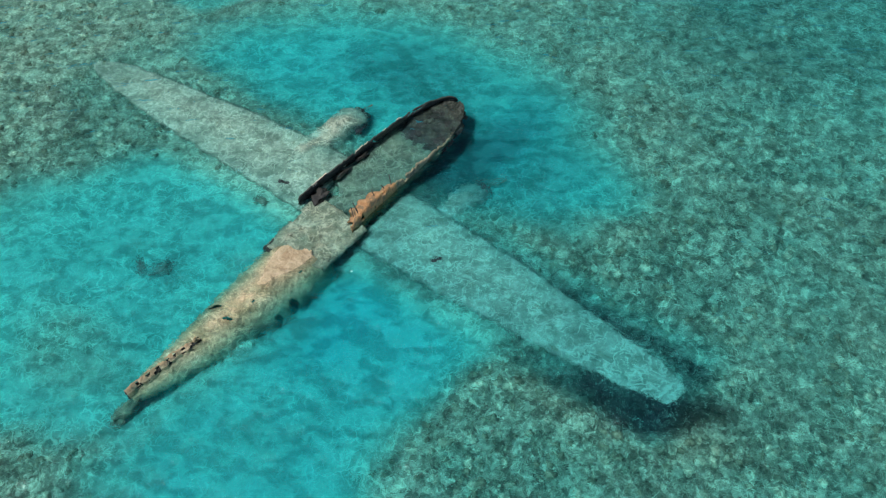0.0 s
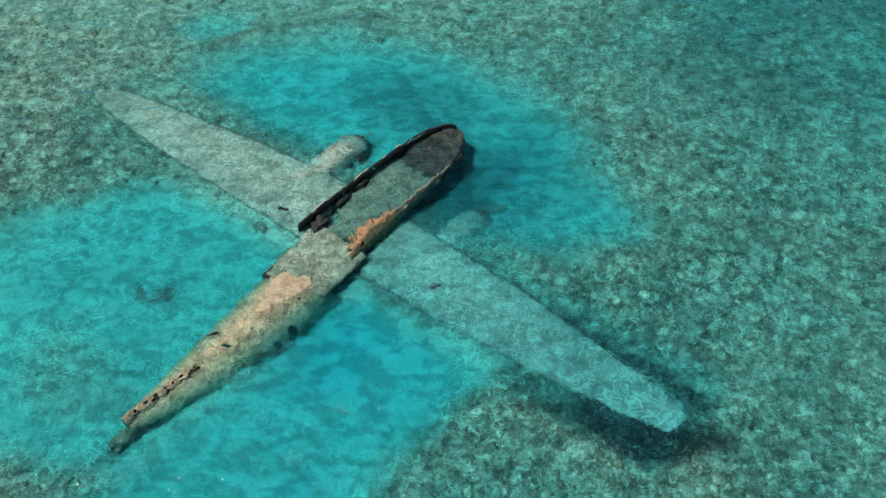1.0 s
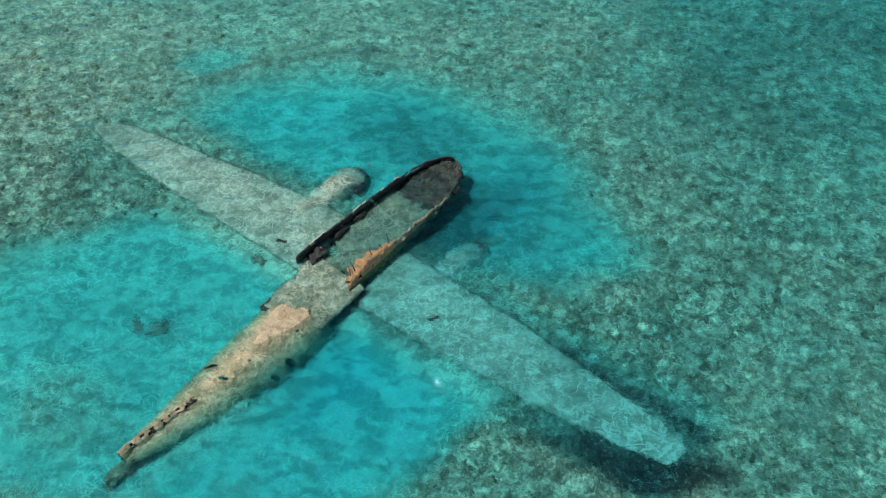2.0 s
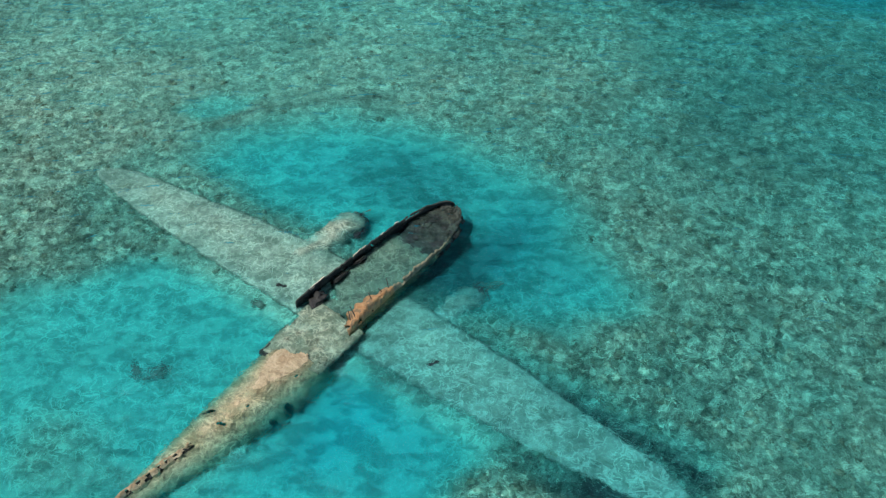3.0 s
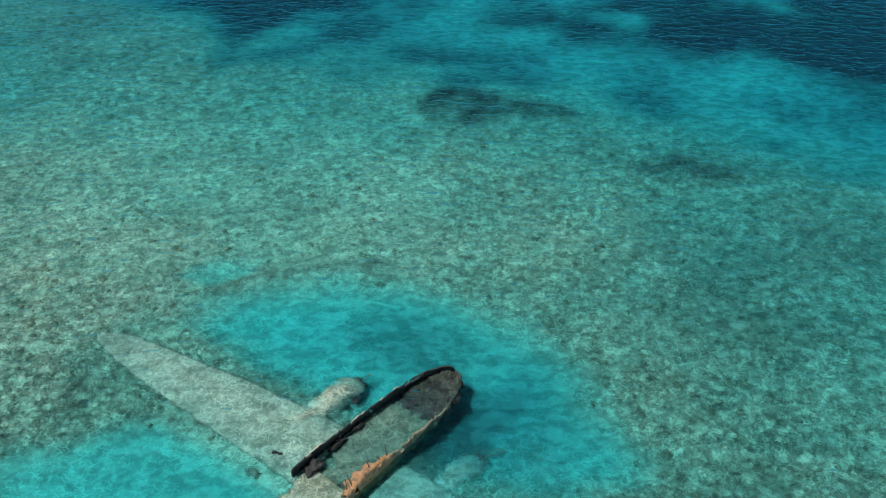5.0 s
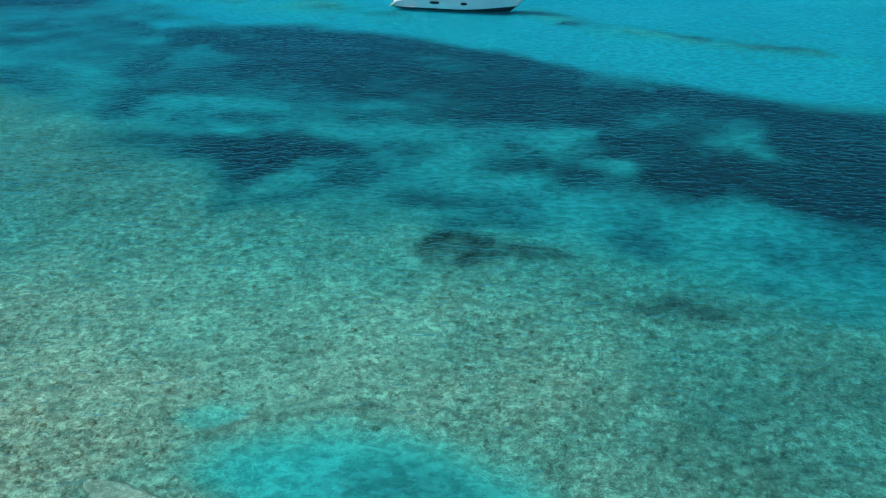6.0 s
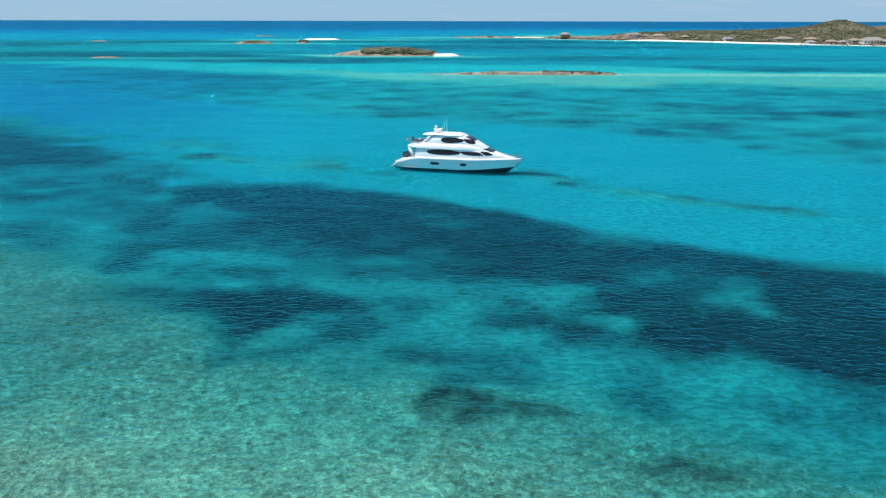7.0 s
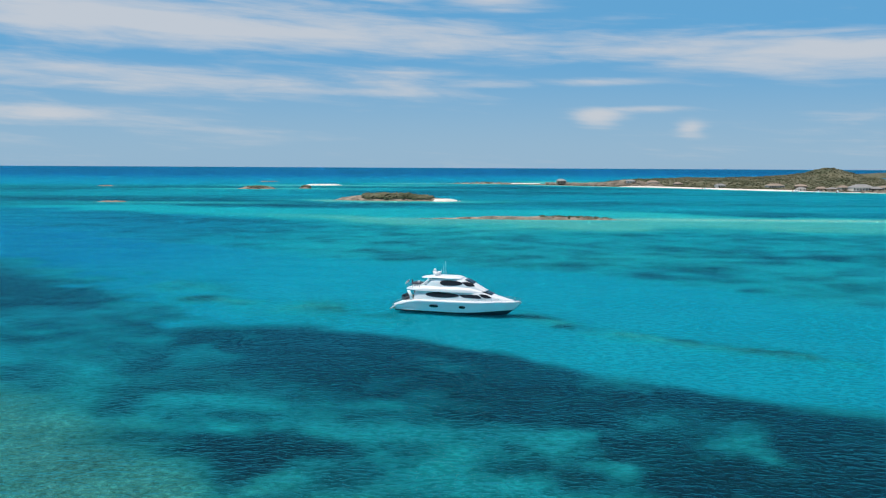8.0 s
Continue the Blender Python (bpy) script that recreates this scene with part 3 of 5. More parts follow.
    # past the edge of the shelf: dark beds of seagrass, parted by a lane of sand
    bx, by = x + 9 * n1 + 8 * n3 + 3 * n4, y + 9 * n1 - 7 * n3 + 3 * n4
    bed = np.maximum.reduce([
        0.98 * zone(bx, by, BED_NEAR, 6.0), 1.0 * zone(bx, by, BED_FAR, 5.5),
        0.97 * zone(bx, by, BED_WEST, 14.0), 0.73 - 0.14 * smooth(x, -25, -60)])
    bed = bed * (1 - 0.35 * ellipse(bx, by, 6.5, 90.0, 5.0, 4.0, -10, 0.7)) * (1 - 0.45 * ellipse(bx, by, 27.5, 93.0, 3.2, 3.0, 0, 0.8))
    bed = np.clip(bed * (1.0 + 0.5 * n1 + 0.7 * n3) - 0.10 * smooth(fbm(x, y, 20, 4, 15), 0.08, 0.26), 0, 1)
    lane = along(bx, by, SAND_LANE, 5.5)
    inner = np.interp(x, [p[0] for p in SAND_LANE], [p[1] for p in SAND_LANE]) - y
    bed = bed * (1 - 0.27 * smooth(x, -12, 2) * smooth(inner + 5 * n3, -1, 6))
    bed = bed * (1 - 0.30 * lane * (1 - 0.3 * smooth(x, -30, -50))) + 0.35 * n3
    z2 = -1.65 - 0.45 * smooth(y, 85, 140) + 0.4 * n2 + 0.3 * n1 - 0.6 * bed + 0.5 * smooth(x, -25, -60) * smooth(y, 150, 90)
    z = z * (1 - off_shelf) + z2 * off_shelf
    rubble = rubble * (1 - off_shelf) + 0.10 * off_shelf
    grass_and_shade = grass_and_shade * (1 - off_shelf) + bed * off_shelf
    grass_and_shade = np.maximum(grass_and_shade, (1.15 + 1.2 * n3 + 1.6 * n4) * ellipse(x + 3 * n3, y + 3 * n1, 0.6, 65.3, 2.8, 3.2, -10, 0.7))
    grass_and_shade = np.maximum(grass_and_shade, (1.0 + 1.2 * n3 + 1.6 * n4) * ellipse(x + 3 * n3, y + 3 * n1, 5.2, 64.2, 3.2, 1.6, -16, 0.7))
    grass_and_shade = np.maximum(grass_and_shade, (0.35 + 1.6 * n3) * ellipse(x + 5 * n3, y + 3 * n1, 15.0, 56.5, 7.0, 3.0, -24, 0.9))
    # the bare sand channel in which the yacht lies, with a low reef line
    rx, ry = x + 8 * n3 + 10 * n1, y - 6 * n3 + 5 * n4
    line = np.maximum(along(rx, ry, REEF_WEST, 7.5), along(rx, ry, REEF_EAST, 3.6))
    line = line * smooth(fbm(x, y, 15, 4, 9) + 0.1 * smooth(x, 0, -40), -0.12, 0.08)
    z = z * (1 - in_channel) + (-2.9 - 2.4 * smooth(x, -20, -150) + 0.5 * n2 + (1.5 + 0.9 * smooth(x, -20, -80)) * line) * in_channel
    rubble = rubble * (1 - in_channel) + (0.35 + 0.3 * smooth(x, 0, -30)) * line * in_channel
    grass_and_shade = grass_and_shade * (1 - in_channel) + ((0.52 - 0.2 * smooth(x, 0, -30) + 1.6 * n3) * line + 0.10 * smooth(n1, 0.02, 0.2)) * in_channel
    # the mottled flats past the channel
    blots = 1.3 * fbm(x * 0.8, y, 7, 4, 14) + 0.45 * fbm(x * 0.6, y, 30, 3, 12) + 0.4 * n3
    z = z * (1 - past) + (-2.1 - 2.2 * smooth(x, -40, -160) + 1.0 * n2) * past
    grass_and_shade = grass_and_shade * (1 - past) + np.clip(0.36 + 0.95 * blots, 0, 1) * past
    rubble = rubble * (1 - past) + 0.3 * past
    # pale sand flats before the islands
    fx, fy = x + 60 * n2, y + 46 * n2 + 20 * n1
    pale = smooth(fy - np.interp(x, (-320, -250, -166, -94, -36, 13, 61, 170), (545, 525, 478, 430, 398, 385, 372, 372)), -24, 24) * (0.45 + 0.55 * smooth(x, -330, -60))
    z = z * (1 - pale) + (-0.85 + 0.4 * n2) * pale
    grass_and_shade, rubble = grass_and_shade * (1 - 0.75 * pale) + 0.06 * pale * smooth(x, 0, 60), rubble * (1 - pale) + 0.3 * pale
    strip = smooth(fy - np.interp(x, (-290, -170, -80, 80, 200), (530, 492, 470, 438, 436)), -12, 8) * smooth(x, -330, -250)
    z = z * (1 - strip) + (-1.45 - 0.5 * smooth(x, 90, 20) + 1.1 * smooth(x, 30, 90) * np.exp(-((y - 450) / 14) ** 2)) * strip
    grass_and_shade, rubble = grass_and_shade * (1 - 0.95 * strip), rubble * (1 - 0.85 * strip)
    # a darker sound round the islands
    sound = smooth(fy - np.interp(x, (-500, -290, -240, -160, -83, 51, 144, 221, 420), (500, 545, 565, 545, 536, 536, 486, 466, 440)), -14, 14)
    bars = fbm(x * 0.3, y, 70, 4, 8)
    z = z * (1 - sound) + (-2.7 + 1.6 * fbm(x * 0.3, y, 90, 4, 7) + 0.5 * smooth(x, -120, -300)) * sound
    grass_and_shade = grass_and_shade * (1 - sound) + np.clip(0.36 + 1.5 * bars + 0.5 * fbm(x, y, 16, 3, 18), 0, 1) * sound
    rubble = rubble * (1 - sound) + 0.35 * sound
    halo = np.maximum.reduce([
        ellipse(fx, fy, -62, 652, 84, 26, -6, 0.5), 0.85 * ellipse(fx, fy, -215, 920, 120, 30, 8, 0.6), 0.9 * ellipse(fx, fy, -160, 1075, 150, 32, 4, 0.6),
        ellipse(wx, wy, 34, 446, 78, 12, 0, 0.5), 0.7 * ellipse(fx, fy, -200, 600, 100, 16, 2, 0.8), ellipse(fx, fy, 20, 1190, 190, 34, 0, 0.5)])
    shore = smooth(y - np.interp(x, SHORE_X, SHORE_Y), -75, -6) * smooth(x, 20, 80)
    halo = np.maximum(halo, shore * smooth(y, 1500, 1300))
    # the deep sea, with a clear sandy slope before it
    edge = y - np.interp(x, (-600, -375, -250, -118, 40, 143, 300), (1080, 1100, 1160, 1250, 1340, 1450, 1500)) + 60 * n2
    slope, deep = smooth(edge, -80, 40), smooth(edge, 120, 1500)
    z = z * (1 - slope) - 4.0 * slope - 11.0 * deep
    grass_and_shade, rubble = grass_and_shade * (1 - slope), rubble * (1 - slope)
    z = z * (1 - halo) + (-0.6 + 0.4 * n2) * halo
    grass_and_shade, rubble = grass_and_shade * (1 - 0.8 * halo), rubble * (1 - 0.6 * halo)
    return z, np.clip(grass_and_shade, 0, 1), np.clip(rubble, 0, 1)


def make_ground():
    xs = spread(-4900, 4900, 0.42, 1.035, -32, 42)
    ys = spread(-900, 4900, 0.42, 1.02, 6, 135)
    gx, gy = np.meshgrid(xs, ys)
    z, grass_and_shade, rubble = seabed_fields(gx, gy)
    near = smooth(np.hypot(gx, gy - 40), 160, 90)
    z = z + near * rubble * 0.22 * fbm(gx, gy, 1.3, 3, 21)
    nx, ny = len(xs), len(ys)
    co = np.stack([gx, gy, z], -1).reshape(-1, 3)
    i = (np.arange(ny - 1)[:, None] * nx + np.arange(nx - 1)[None, :]).ravel()
    quads = np.stack([i, i + 1, i + nx + 1, i + nx], -1)
    me = bpy.data.meshes.new("ground")
    me.vertices.add(len(co))
    me.vertices.foreach_set("co", co.ravel())
    me.loops.add(quads.size)
    me.loops.foreach_set("vertex_index", quads.ravel())
    me.polygons.add(len(quads))
    me.polygons.foreach_set("loop_start", np.arange(0, quads.size, 4))
    me.polygons.foreach_set("use_smooth", np.ones(len(quads), bool))
    me.update(calc_edges=True)
    for name, values in (("grass_and_shade", grass_and_shade), ("rubble", rubble)):
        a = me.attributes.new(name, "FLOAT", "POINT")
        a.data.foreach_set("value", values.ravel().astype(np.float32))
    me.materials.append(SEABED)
    return tagged(new("ground", me), "pale sand seabed with rubble and dark seagrass under clear water", "seabed", kind="structure")


make_ground()
xs, ys = spread(-4900, 4900, 0.8, 1.05, -30, 34), spread(-900, 4900, 0.8, 1.03, 8, 90)
gx, gy = np.meshgrid(xs, ys)
i = (np.arange(len(ys) - 1)[:, None] * len(xs) + np.arange(len(xs) - 1)[None, :]).ravel()
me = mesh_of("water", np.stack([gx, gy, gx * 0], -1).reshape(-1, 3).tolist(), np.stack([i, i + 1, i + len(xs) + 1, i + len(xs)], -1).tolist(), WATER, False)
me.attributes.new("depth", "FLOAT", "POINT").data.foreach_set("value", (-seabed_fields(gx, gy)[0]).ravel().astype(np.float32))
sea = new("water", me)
sea.visible_shadow = False
tagged(sea, "clear turquoise sea surface with small wind ripples", "sea", kind="structure")


def make_rubble():
    """Loose stones over the shelf, joined, too many to count."""
    rng = np.random.default_rng(77)
    x, y = rng.uniform(-30, 30, 42000), rng.uniform(9, 66, 42000)
    z, grass_and_shade, rubble = seabed_fields(x, y)
    keep = rng.uniform(0, 1, len(x)) < np.clip(rubble - 0.35, 0, 1) * 0.95 * np.clip(1.15 - 2.2 * grass_and_shade, 0, 1)
    x, y, z = x[keep], y[keep], z[keep]
    bm = bmesh.new()
    bmesh.ops.create_icosphere(bm, subdivisions=1, radius=1)
    base = np.array([v.co[:] for v in bm.verts])
    tris = np.array([[v.index for v in f.verts] for f in bm.faces])
    bm.free()
    n = len(x)
    size = 0.045 + 0.14 * rng.uniform(0, 1, n) ** 2.6
    shape = base[None] * (1 + rng.uniform(-0.3, 0.3, (n, len(base), 1))) * size[:, None, None] * np.stack([rng.uniform(0.8, 1.6, n), rng.uniform(0.8, 1.6, n), rng.uniform(0.35, 0.7, n)], -1)[:, None, :]
    co = (shape + np.stack([x, y, z], -1)[:, None, :]).reshape(-1, 3)
    faces = (tris[None] + (np.arange(n) * len(base))[:, None, None]).reshape(-1, 3)
    me = bpy.data.meshes.new("coral_rubble")
    me.vertices.add(len(co))
    me.vertices.foreach_set("co", co.ravel())
    me.loops.add(faces.size)
    me.loops.foreach_set("vertex_index", faces.ravel())
    me.polygons.add(len(faces))
    me.polygons.foreach_set("loop_start", np.arange(0, faces.size, 3))
    me.update(calc_edges=True)
    me.materials.append(STONES)
    tagged(new("coral_rubble", me), "pale and dark loose coral rubble strewn over the seabed", "rubble", kind="stuff")


make_rubble()

# ---- the sunken aeroplane ----
WRECK = pose(-3.544, 28.172, 0, 0, 0, -35.9)      # x to starboard, y to the nose, z up from the water
wreck = thing("airplane_wreck", "sunken broken propeller airplane with torn open roof lying awash on sand", "airplane wreck", WRECK)


def curve_of(keys):
    ks, vs = zip(*keys)
    return lambda v: float(np.interp(v, ks, vs))


def n3(x, y, z=0.0):
    return noise.noise(Vector((x, y, z)))


def shell(name, y0, y1, steps, th0, th1, arc, section, material, label="", skip=None, thick=0.04, parent=wreck, rough=0.03):
    """A lofted skin: section(y, th) gives x, z; skip(x, y, z, th) leaves torn openings."""
    bm = bmesh.new()
    rows = []
    for i in range(steps + 1):
        y = y0 + (y1 - y0) * i / steps
        row = []
        for j in range(arc + 1):
            th = th0(y) + (th1(y) - th0(y)) * j / arc
            x, z = section(y, th)
            d = rough * n3(x * 2.3, y * 2.3, z * 2.3) + rough * 0.6 * n3(x * 7, y * 7, z * 7 + 3)
            row.append(bm.verts.new((x + d * math.sin(th), y + rough * n3(y * 3, th * 3, 7), z - d * math.cos(th))))
        rows.append(row)
    for a, b in zip(rows, rows[1:]):
        for j in range(arc):
            c = (a[j].co + b[j + 1].co) / 2
            if skip and skip(c.x, c.y, c.z, th0(c.y) + (th1(c.y) - th0(c.y)) * (j + 0.5) / arc):
                continue
            f = bm.faces.new((a[j], a[j + 1], b[j + 1], b[j]))
            f.smooth = True
    bmesh.ops.delete(bm, geom=[v for v in bm.verts if not v.link_faces], context="VERTS")
    ob = part(name, bm, material, parent, label)
    m = ob.modifiers.new("skin", "SOLIDIFY")
    m.thickness, m.offset = thick, 0.0
    return ob


# rear fuselage, its crown just breaking the surface
r_w = curve_of(((-12, 0.12), (-11.4, 0.26), (-10, 0.62), (-8.5, 0.95), (-7, 1.2), (-5, 1.42), (-2.4, 1.5)))
r_crown = curve_of(((-12, -0.35), (-11.4, -0.25), (-9.5, -0.18), (-7.5, -0.10), (-6.3, -0.06), (-5.2, -0.04), (-4.3, 0.04), (-3.4, 0.14), (-2.4, 0.12)))
r_cx = curve_of(((-12, 0.1), (-8, 0.25), (-5, 0.26), (-2.4, 0.22)))


def rear(y, th):
    w = r_w(y)
    h = w * 1.02
    return r_cx(y) + w * math.sin(th), r_crown(y) - h + h * math.cos(th)


RENTS = ((-0.42, -6.95, 0.10, 0.30, 50), (0.45, -7.05, 0.08, 0.20, 60), (1.62, -4.75, 0.16, 0.24, 20), (1.62, -5.55, 0.10, 0.15, 40), (1.05, -3.75, 0.05, 0.08, 0), (0.62, -5.9, 0.03, 0.09, 30))


def rear_skip(x, y, z, th):
    if y > -3.15 + 0.36 * x + 0.22 * n3(x * 2.4, 4, 1) + 0.08 * n3(x * 9, 1, 2):
        return True
    for cx, cy, rx, ry, turn in RENTS:
        c, s = math.cos(radians(turn)), math.sin(radians(turn))
        u, v = (x - cx) * c - (y - cy) * s, (x - cx) * s + (y - cy) * c
        if (u / rx) ** 2 + (v / ry) ** 2 < 1 + 0.7 * n3(x * 8, y * 8, 5):
            return True
    return False


shell("rear_fuselage", -11.45, -2.3, 240, lambda y: radians(-128), lambda y: radians(128), 88, rear, TAN_SKIN, "tan crusted tail half of the fuselage, awash", rear_skip, 0.035, wreck, 0.065)
# stub of the fin, a perforated spar that stands out of the water
fin = part("fin_stub", bmesh.new(), TAN_SKIN, wreck, "perforated stub of the broken fin")
bm = bmesh.new()
cols, rowsn = 110, 12
holes = [(-11.0, 0.06), (-10.55, 0.085), (-10.15, 0.09), (-9.75, 0.10), (-9.4, 0.07), (-9.05, 0.09), (-8.62, 0.075)]
grid = []
for i in range(cols + 1):
    y = -11.5 + 3.2 * i / cols
    row = []
    for j in range(rowsn + 1):
        s = j / rowsn
        x = 0.06 + 0.085 * (y + 11.5) - 0.13 + (0.30 + 0.12 * n3(y * 2.5, 4, 4)) * s
        z = 0.11 + 0.07 * math.sin(math.pi * min(1, (y + 11.5) / 2.6)) - 0.75 * (s - 0.3) ** 2 + 0.09 * n3(x * 4, y * 3, 3) + 0.04 * n3(x * 9, y * 9, 3) - 0.25 * max(0, y + 8.9)
        row.append(bm.verts.new((x + 0.02 * n3(y * 5, 1, 1), y, z)))
    grid.append(row)
for a, b in zip(grid, grid[1:]):
    for j in range(rowsn):
        c = (a[j].co + b[j + 1].co) / 2
        mid = 0.06 + 0.085 * (c.y + 11.5)
        if any(math.hypot(c.y - hy, (c.x - mid + 0.03 * n3(hy * 3, 1)) * 1.1) < r * (1 + 0.5 * n3(c.x * 9, c.y * 9, 2)) for hy, r in holes):
            continue
        if n3(c.x * 6, c.y * 5, 11) > 0.22 and (j > 7 or j < 3):
            continue
        bm.faces.new((a[j], a[j + 1], b[j + 1], b[j]))
bm.to_mesh(fin.data)
bm.free()
m = fin.modifiers.new("skin", "SOLIDIFY")
m.thickness = 0.04
# solid near-black core, so the holes show the shade of a hollow
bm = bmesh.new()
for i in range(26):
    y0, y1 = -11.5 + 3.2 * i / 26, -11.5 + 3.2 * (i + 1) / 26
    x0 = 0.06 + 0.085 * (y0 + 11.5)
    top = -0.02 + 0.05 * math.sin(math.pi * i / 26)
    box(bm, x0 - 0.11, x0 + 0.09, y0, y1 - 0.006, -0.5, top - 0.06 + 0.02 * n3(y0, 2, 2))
part("spar_shade_core", bm, DARK_SKIN_AND_SHADE, fin, "near-black core in place of the shaded hollow of the fin stub")
for y, x, h in ((-8.55, 0.22, 0.22), (-8.95, 0.32, 0.14), (-9.9, 0.14, 0.16), (-11.35, 0.02, 0.2)):
    bm = bmesh.new()
    rod(bm, (x, y, -0.1), (x + 0.12, y + 0.1, h), 0.06, 0.035, 6)
    part("bracket", bm, TAN_SKIN, fin, "bent crusted bracket")
part("tail_cone", blob(0.55, 4, 3, 0.5, (0.5, 1.25, 0.5)), OLIVE, wreck, "dark sunken tail cone").location = (0.2, -11.8, -0.95)

# collapsed roof between the two halves, just under the surface
bm = bmesh.new()
rows = []
for i in range(41):
    y = -3.45 + 3.05 * i / 40
    row = []
    for j in range(41):
        s = j / 40
        x = -1.12 + 2.75 * s + 0.10 * (y + 3.4) * (s - 1)
        edge = max(abs(s - 0.5) - 0.40, 0) * 6
        z = -0.13 - 0.55 * edge ** 2 - 0.10 * (s - 0.4) ** 2 + 0.09 * n3(x * 1.4, y * 1.4, 2) + 0.05 * n3(x * 4, y * 4, 2)
        row.append(bm.verts.new((x + 0.05 * n3(y * 3, j * 0.1, 1), y + 0.22 * x * (1 - i / 40) + 0.07 * n3(x * 4, 1, i * 0.1), z)))
    rows.append(row)
for a, b in zip(rows, rows[1:]):
    for j in range(40):
        c = (a[j].co + b[j + 1].co) / 2
        if (j > 37 and n3(c.x * 1.2, c.y * 1.4, 23) > 0.32) or (j < 3 and n3(c.x * 1.3, c.y * 1.5, 29) > 0.25):
            continue
        f = bm.faces.new((a[j], a[j + 1], b[j + 1], b[j]))
        f.smooth = True
bmesh.ops.delete(bm, geom=[v for v in bm.verts if not v.link_faces], context="VERTS")
roof = part("collapsed_roof", bm, ROOF_SKIN, wreck, "grey sunken roof panel between the halves")
roof.modifiers.new("skin", "SOLIDIFY").thickness = 0.06
# near-black block added where the roof edge leaves a shadowed gap
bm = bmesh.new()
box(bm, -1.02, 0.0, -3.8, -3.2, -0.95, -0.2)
part("roof_gap_shade", bm, DARK_SKIN_AND_SHADE, wreck, "near-black block in place of the shadow under the roof edge")

# open front half: two side walls, nose and silted floor
f_w = curve_of(((-1.2, 1.42), (1, 1.38), (3, 1.34), (4.6, 1.26), (5.8, 1.14), (6.8, 0.92), (7.4, 0.68), (7.75, 0.42), (7.95, 0.12)))
left_rim = curve_of(((-1.2, 0.2), (-0.6, 0.40), (1, 0.33), (3, 0.28), (5, 0.32), (6.6, 0.36), (7.4, 0.30), (8, 0.22)))
right_rim = curve_of(((-1.2, -0.1), (-0.75, 0.25), (-0.2, 0.36), (0.8, 0.40), (1.8, 0.34), (2.6, 0.26), (4.0, 0.20), (4.8, 0.08), (5.6, -0.05), (6.4, -0.08), (7.2, -0.10), (7.8, 0.05), (8, 0.2)))


def front(y, th):
    w = f_w(y)
    return -0.17 + w * math.sin(th), -0.28 - min(1.6, w * 1.3) * math.cos(th)


def rim_angle(rim):
    def angle(y):
        h = min(1.6, f_w(y) * 1.3)
        z = rim(y) + 0.13 * n3(y * 1.7, 3, rim(0)) + 0.10 * n3(y * 6, 1, rim(0)) + 0.05 * n3(y * 15, 1, 3)
        return math.acos(max(-0.98, min(0.6, (-0.28 - z) / h)))
    return angle


left_angle, right_angle = rim_angle(left_rim), rim_angle(right_rim)
left_wall = shell("left_side_wall", -1.15, 7.9, 150, lambda y: -left_angle(y), lambda y: radians(-12), 26, front, DARK_SKIN_AND_SHADE, "near-black inner face of the open fuselage side",
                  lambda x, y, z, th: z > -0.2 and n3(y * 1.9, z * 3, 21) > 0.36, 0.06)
shell("right_side_wall", 1.9, 6.1, 80, lambda y: radians(12), right_angle, 26, front, OLIVE, "weedy tan fuselage side",
      lambda x, y, z, th: z > -0.45 and n3(y * 2.4, z * 3.4, 33) > 0.42, 0.07)
rust_wall = shell("rusted_side_wall", -0.95, 1.95, 60, lambda y: radians(12), right_angle, 26, front, RUST, "orange rusted fuselage side above the water",
                  lambda x, y, z, th: z > -0.3 and (n3(y * 2.9, z * 4, 41) > 0.40), 0.07)
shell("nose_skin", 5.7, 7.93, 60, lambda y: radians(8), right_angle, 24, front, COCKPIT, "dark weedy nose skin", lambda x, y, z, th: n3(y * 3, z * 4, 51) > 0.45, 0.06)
# near-black lumps added in place of the dark gaps along the wall
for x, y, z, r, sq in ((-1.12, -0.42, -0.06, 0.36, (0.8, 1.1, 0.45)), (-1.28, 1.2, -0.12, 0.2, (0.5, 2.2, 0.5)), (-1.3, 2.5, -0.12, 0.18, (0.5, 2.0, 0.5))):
    part("dark_gap_lump", blob(r, y, 3, 0.9, sq), DARK_SKIN_AND_SHADE, left_wall, "near-black lump in place of a shaded gap by the wall").location = (x, y, z)
# flat of the rusted sill and the ribs that stand up from it
bm = bmesh.new()
rows = []
for i in range(47):
    y = -0.72 + 2.55 * i / 46
    w = f_w(y) - 0.12
    row = []
    for j in range(9):
        s = j / 8
        inner = 0.62 * (0.55 + 0.45 * math.sin(math.pi * min(1, (y + 0.72) / 2.2)) + 0.5 * n3(y * 2.6, 5, 5))
        edge_x, edge_z = front(y, right_angle(y) - 0.04)
        x = edge_x - inner * (1 - s)
        z = edge_z - 0.02 - 0.35 * (1 - s) ** 1.6 + 0.05 * n3(x * 5, y * 5, 2)
        row.append(bm.verts.new((x, y, z)))
    rows.append(row)
for a, b in zip(rows, rows[1:]):
    for j in range(8):
        f = bm.faces.new((a[j], a[j + 1], b[j + 1], b[j]))
        f.smooth = True
sill = part("rusted_sill", bm, RUST, rust_wall, "orange flaking inner sill")
sill.modifiers.new("skin", "SOLIDIFY").thickness = 0.05
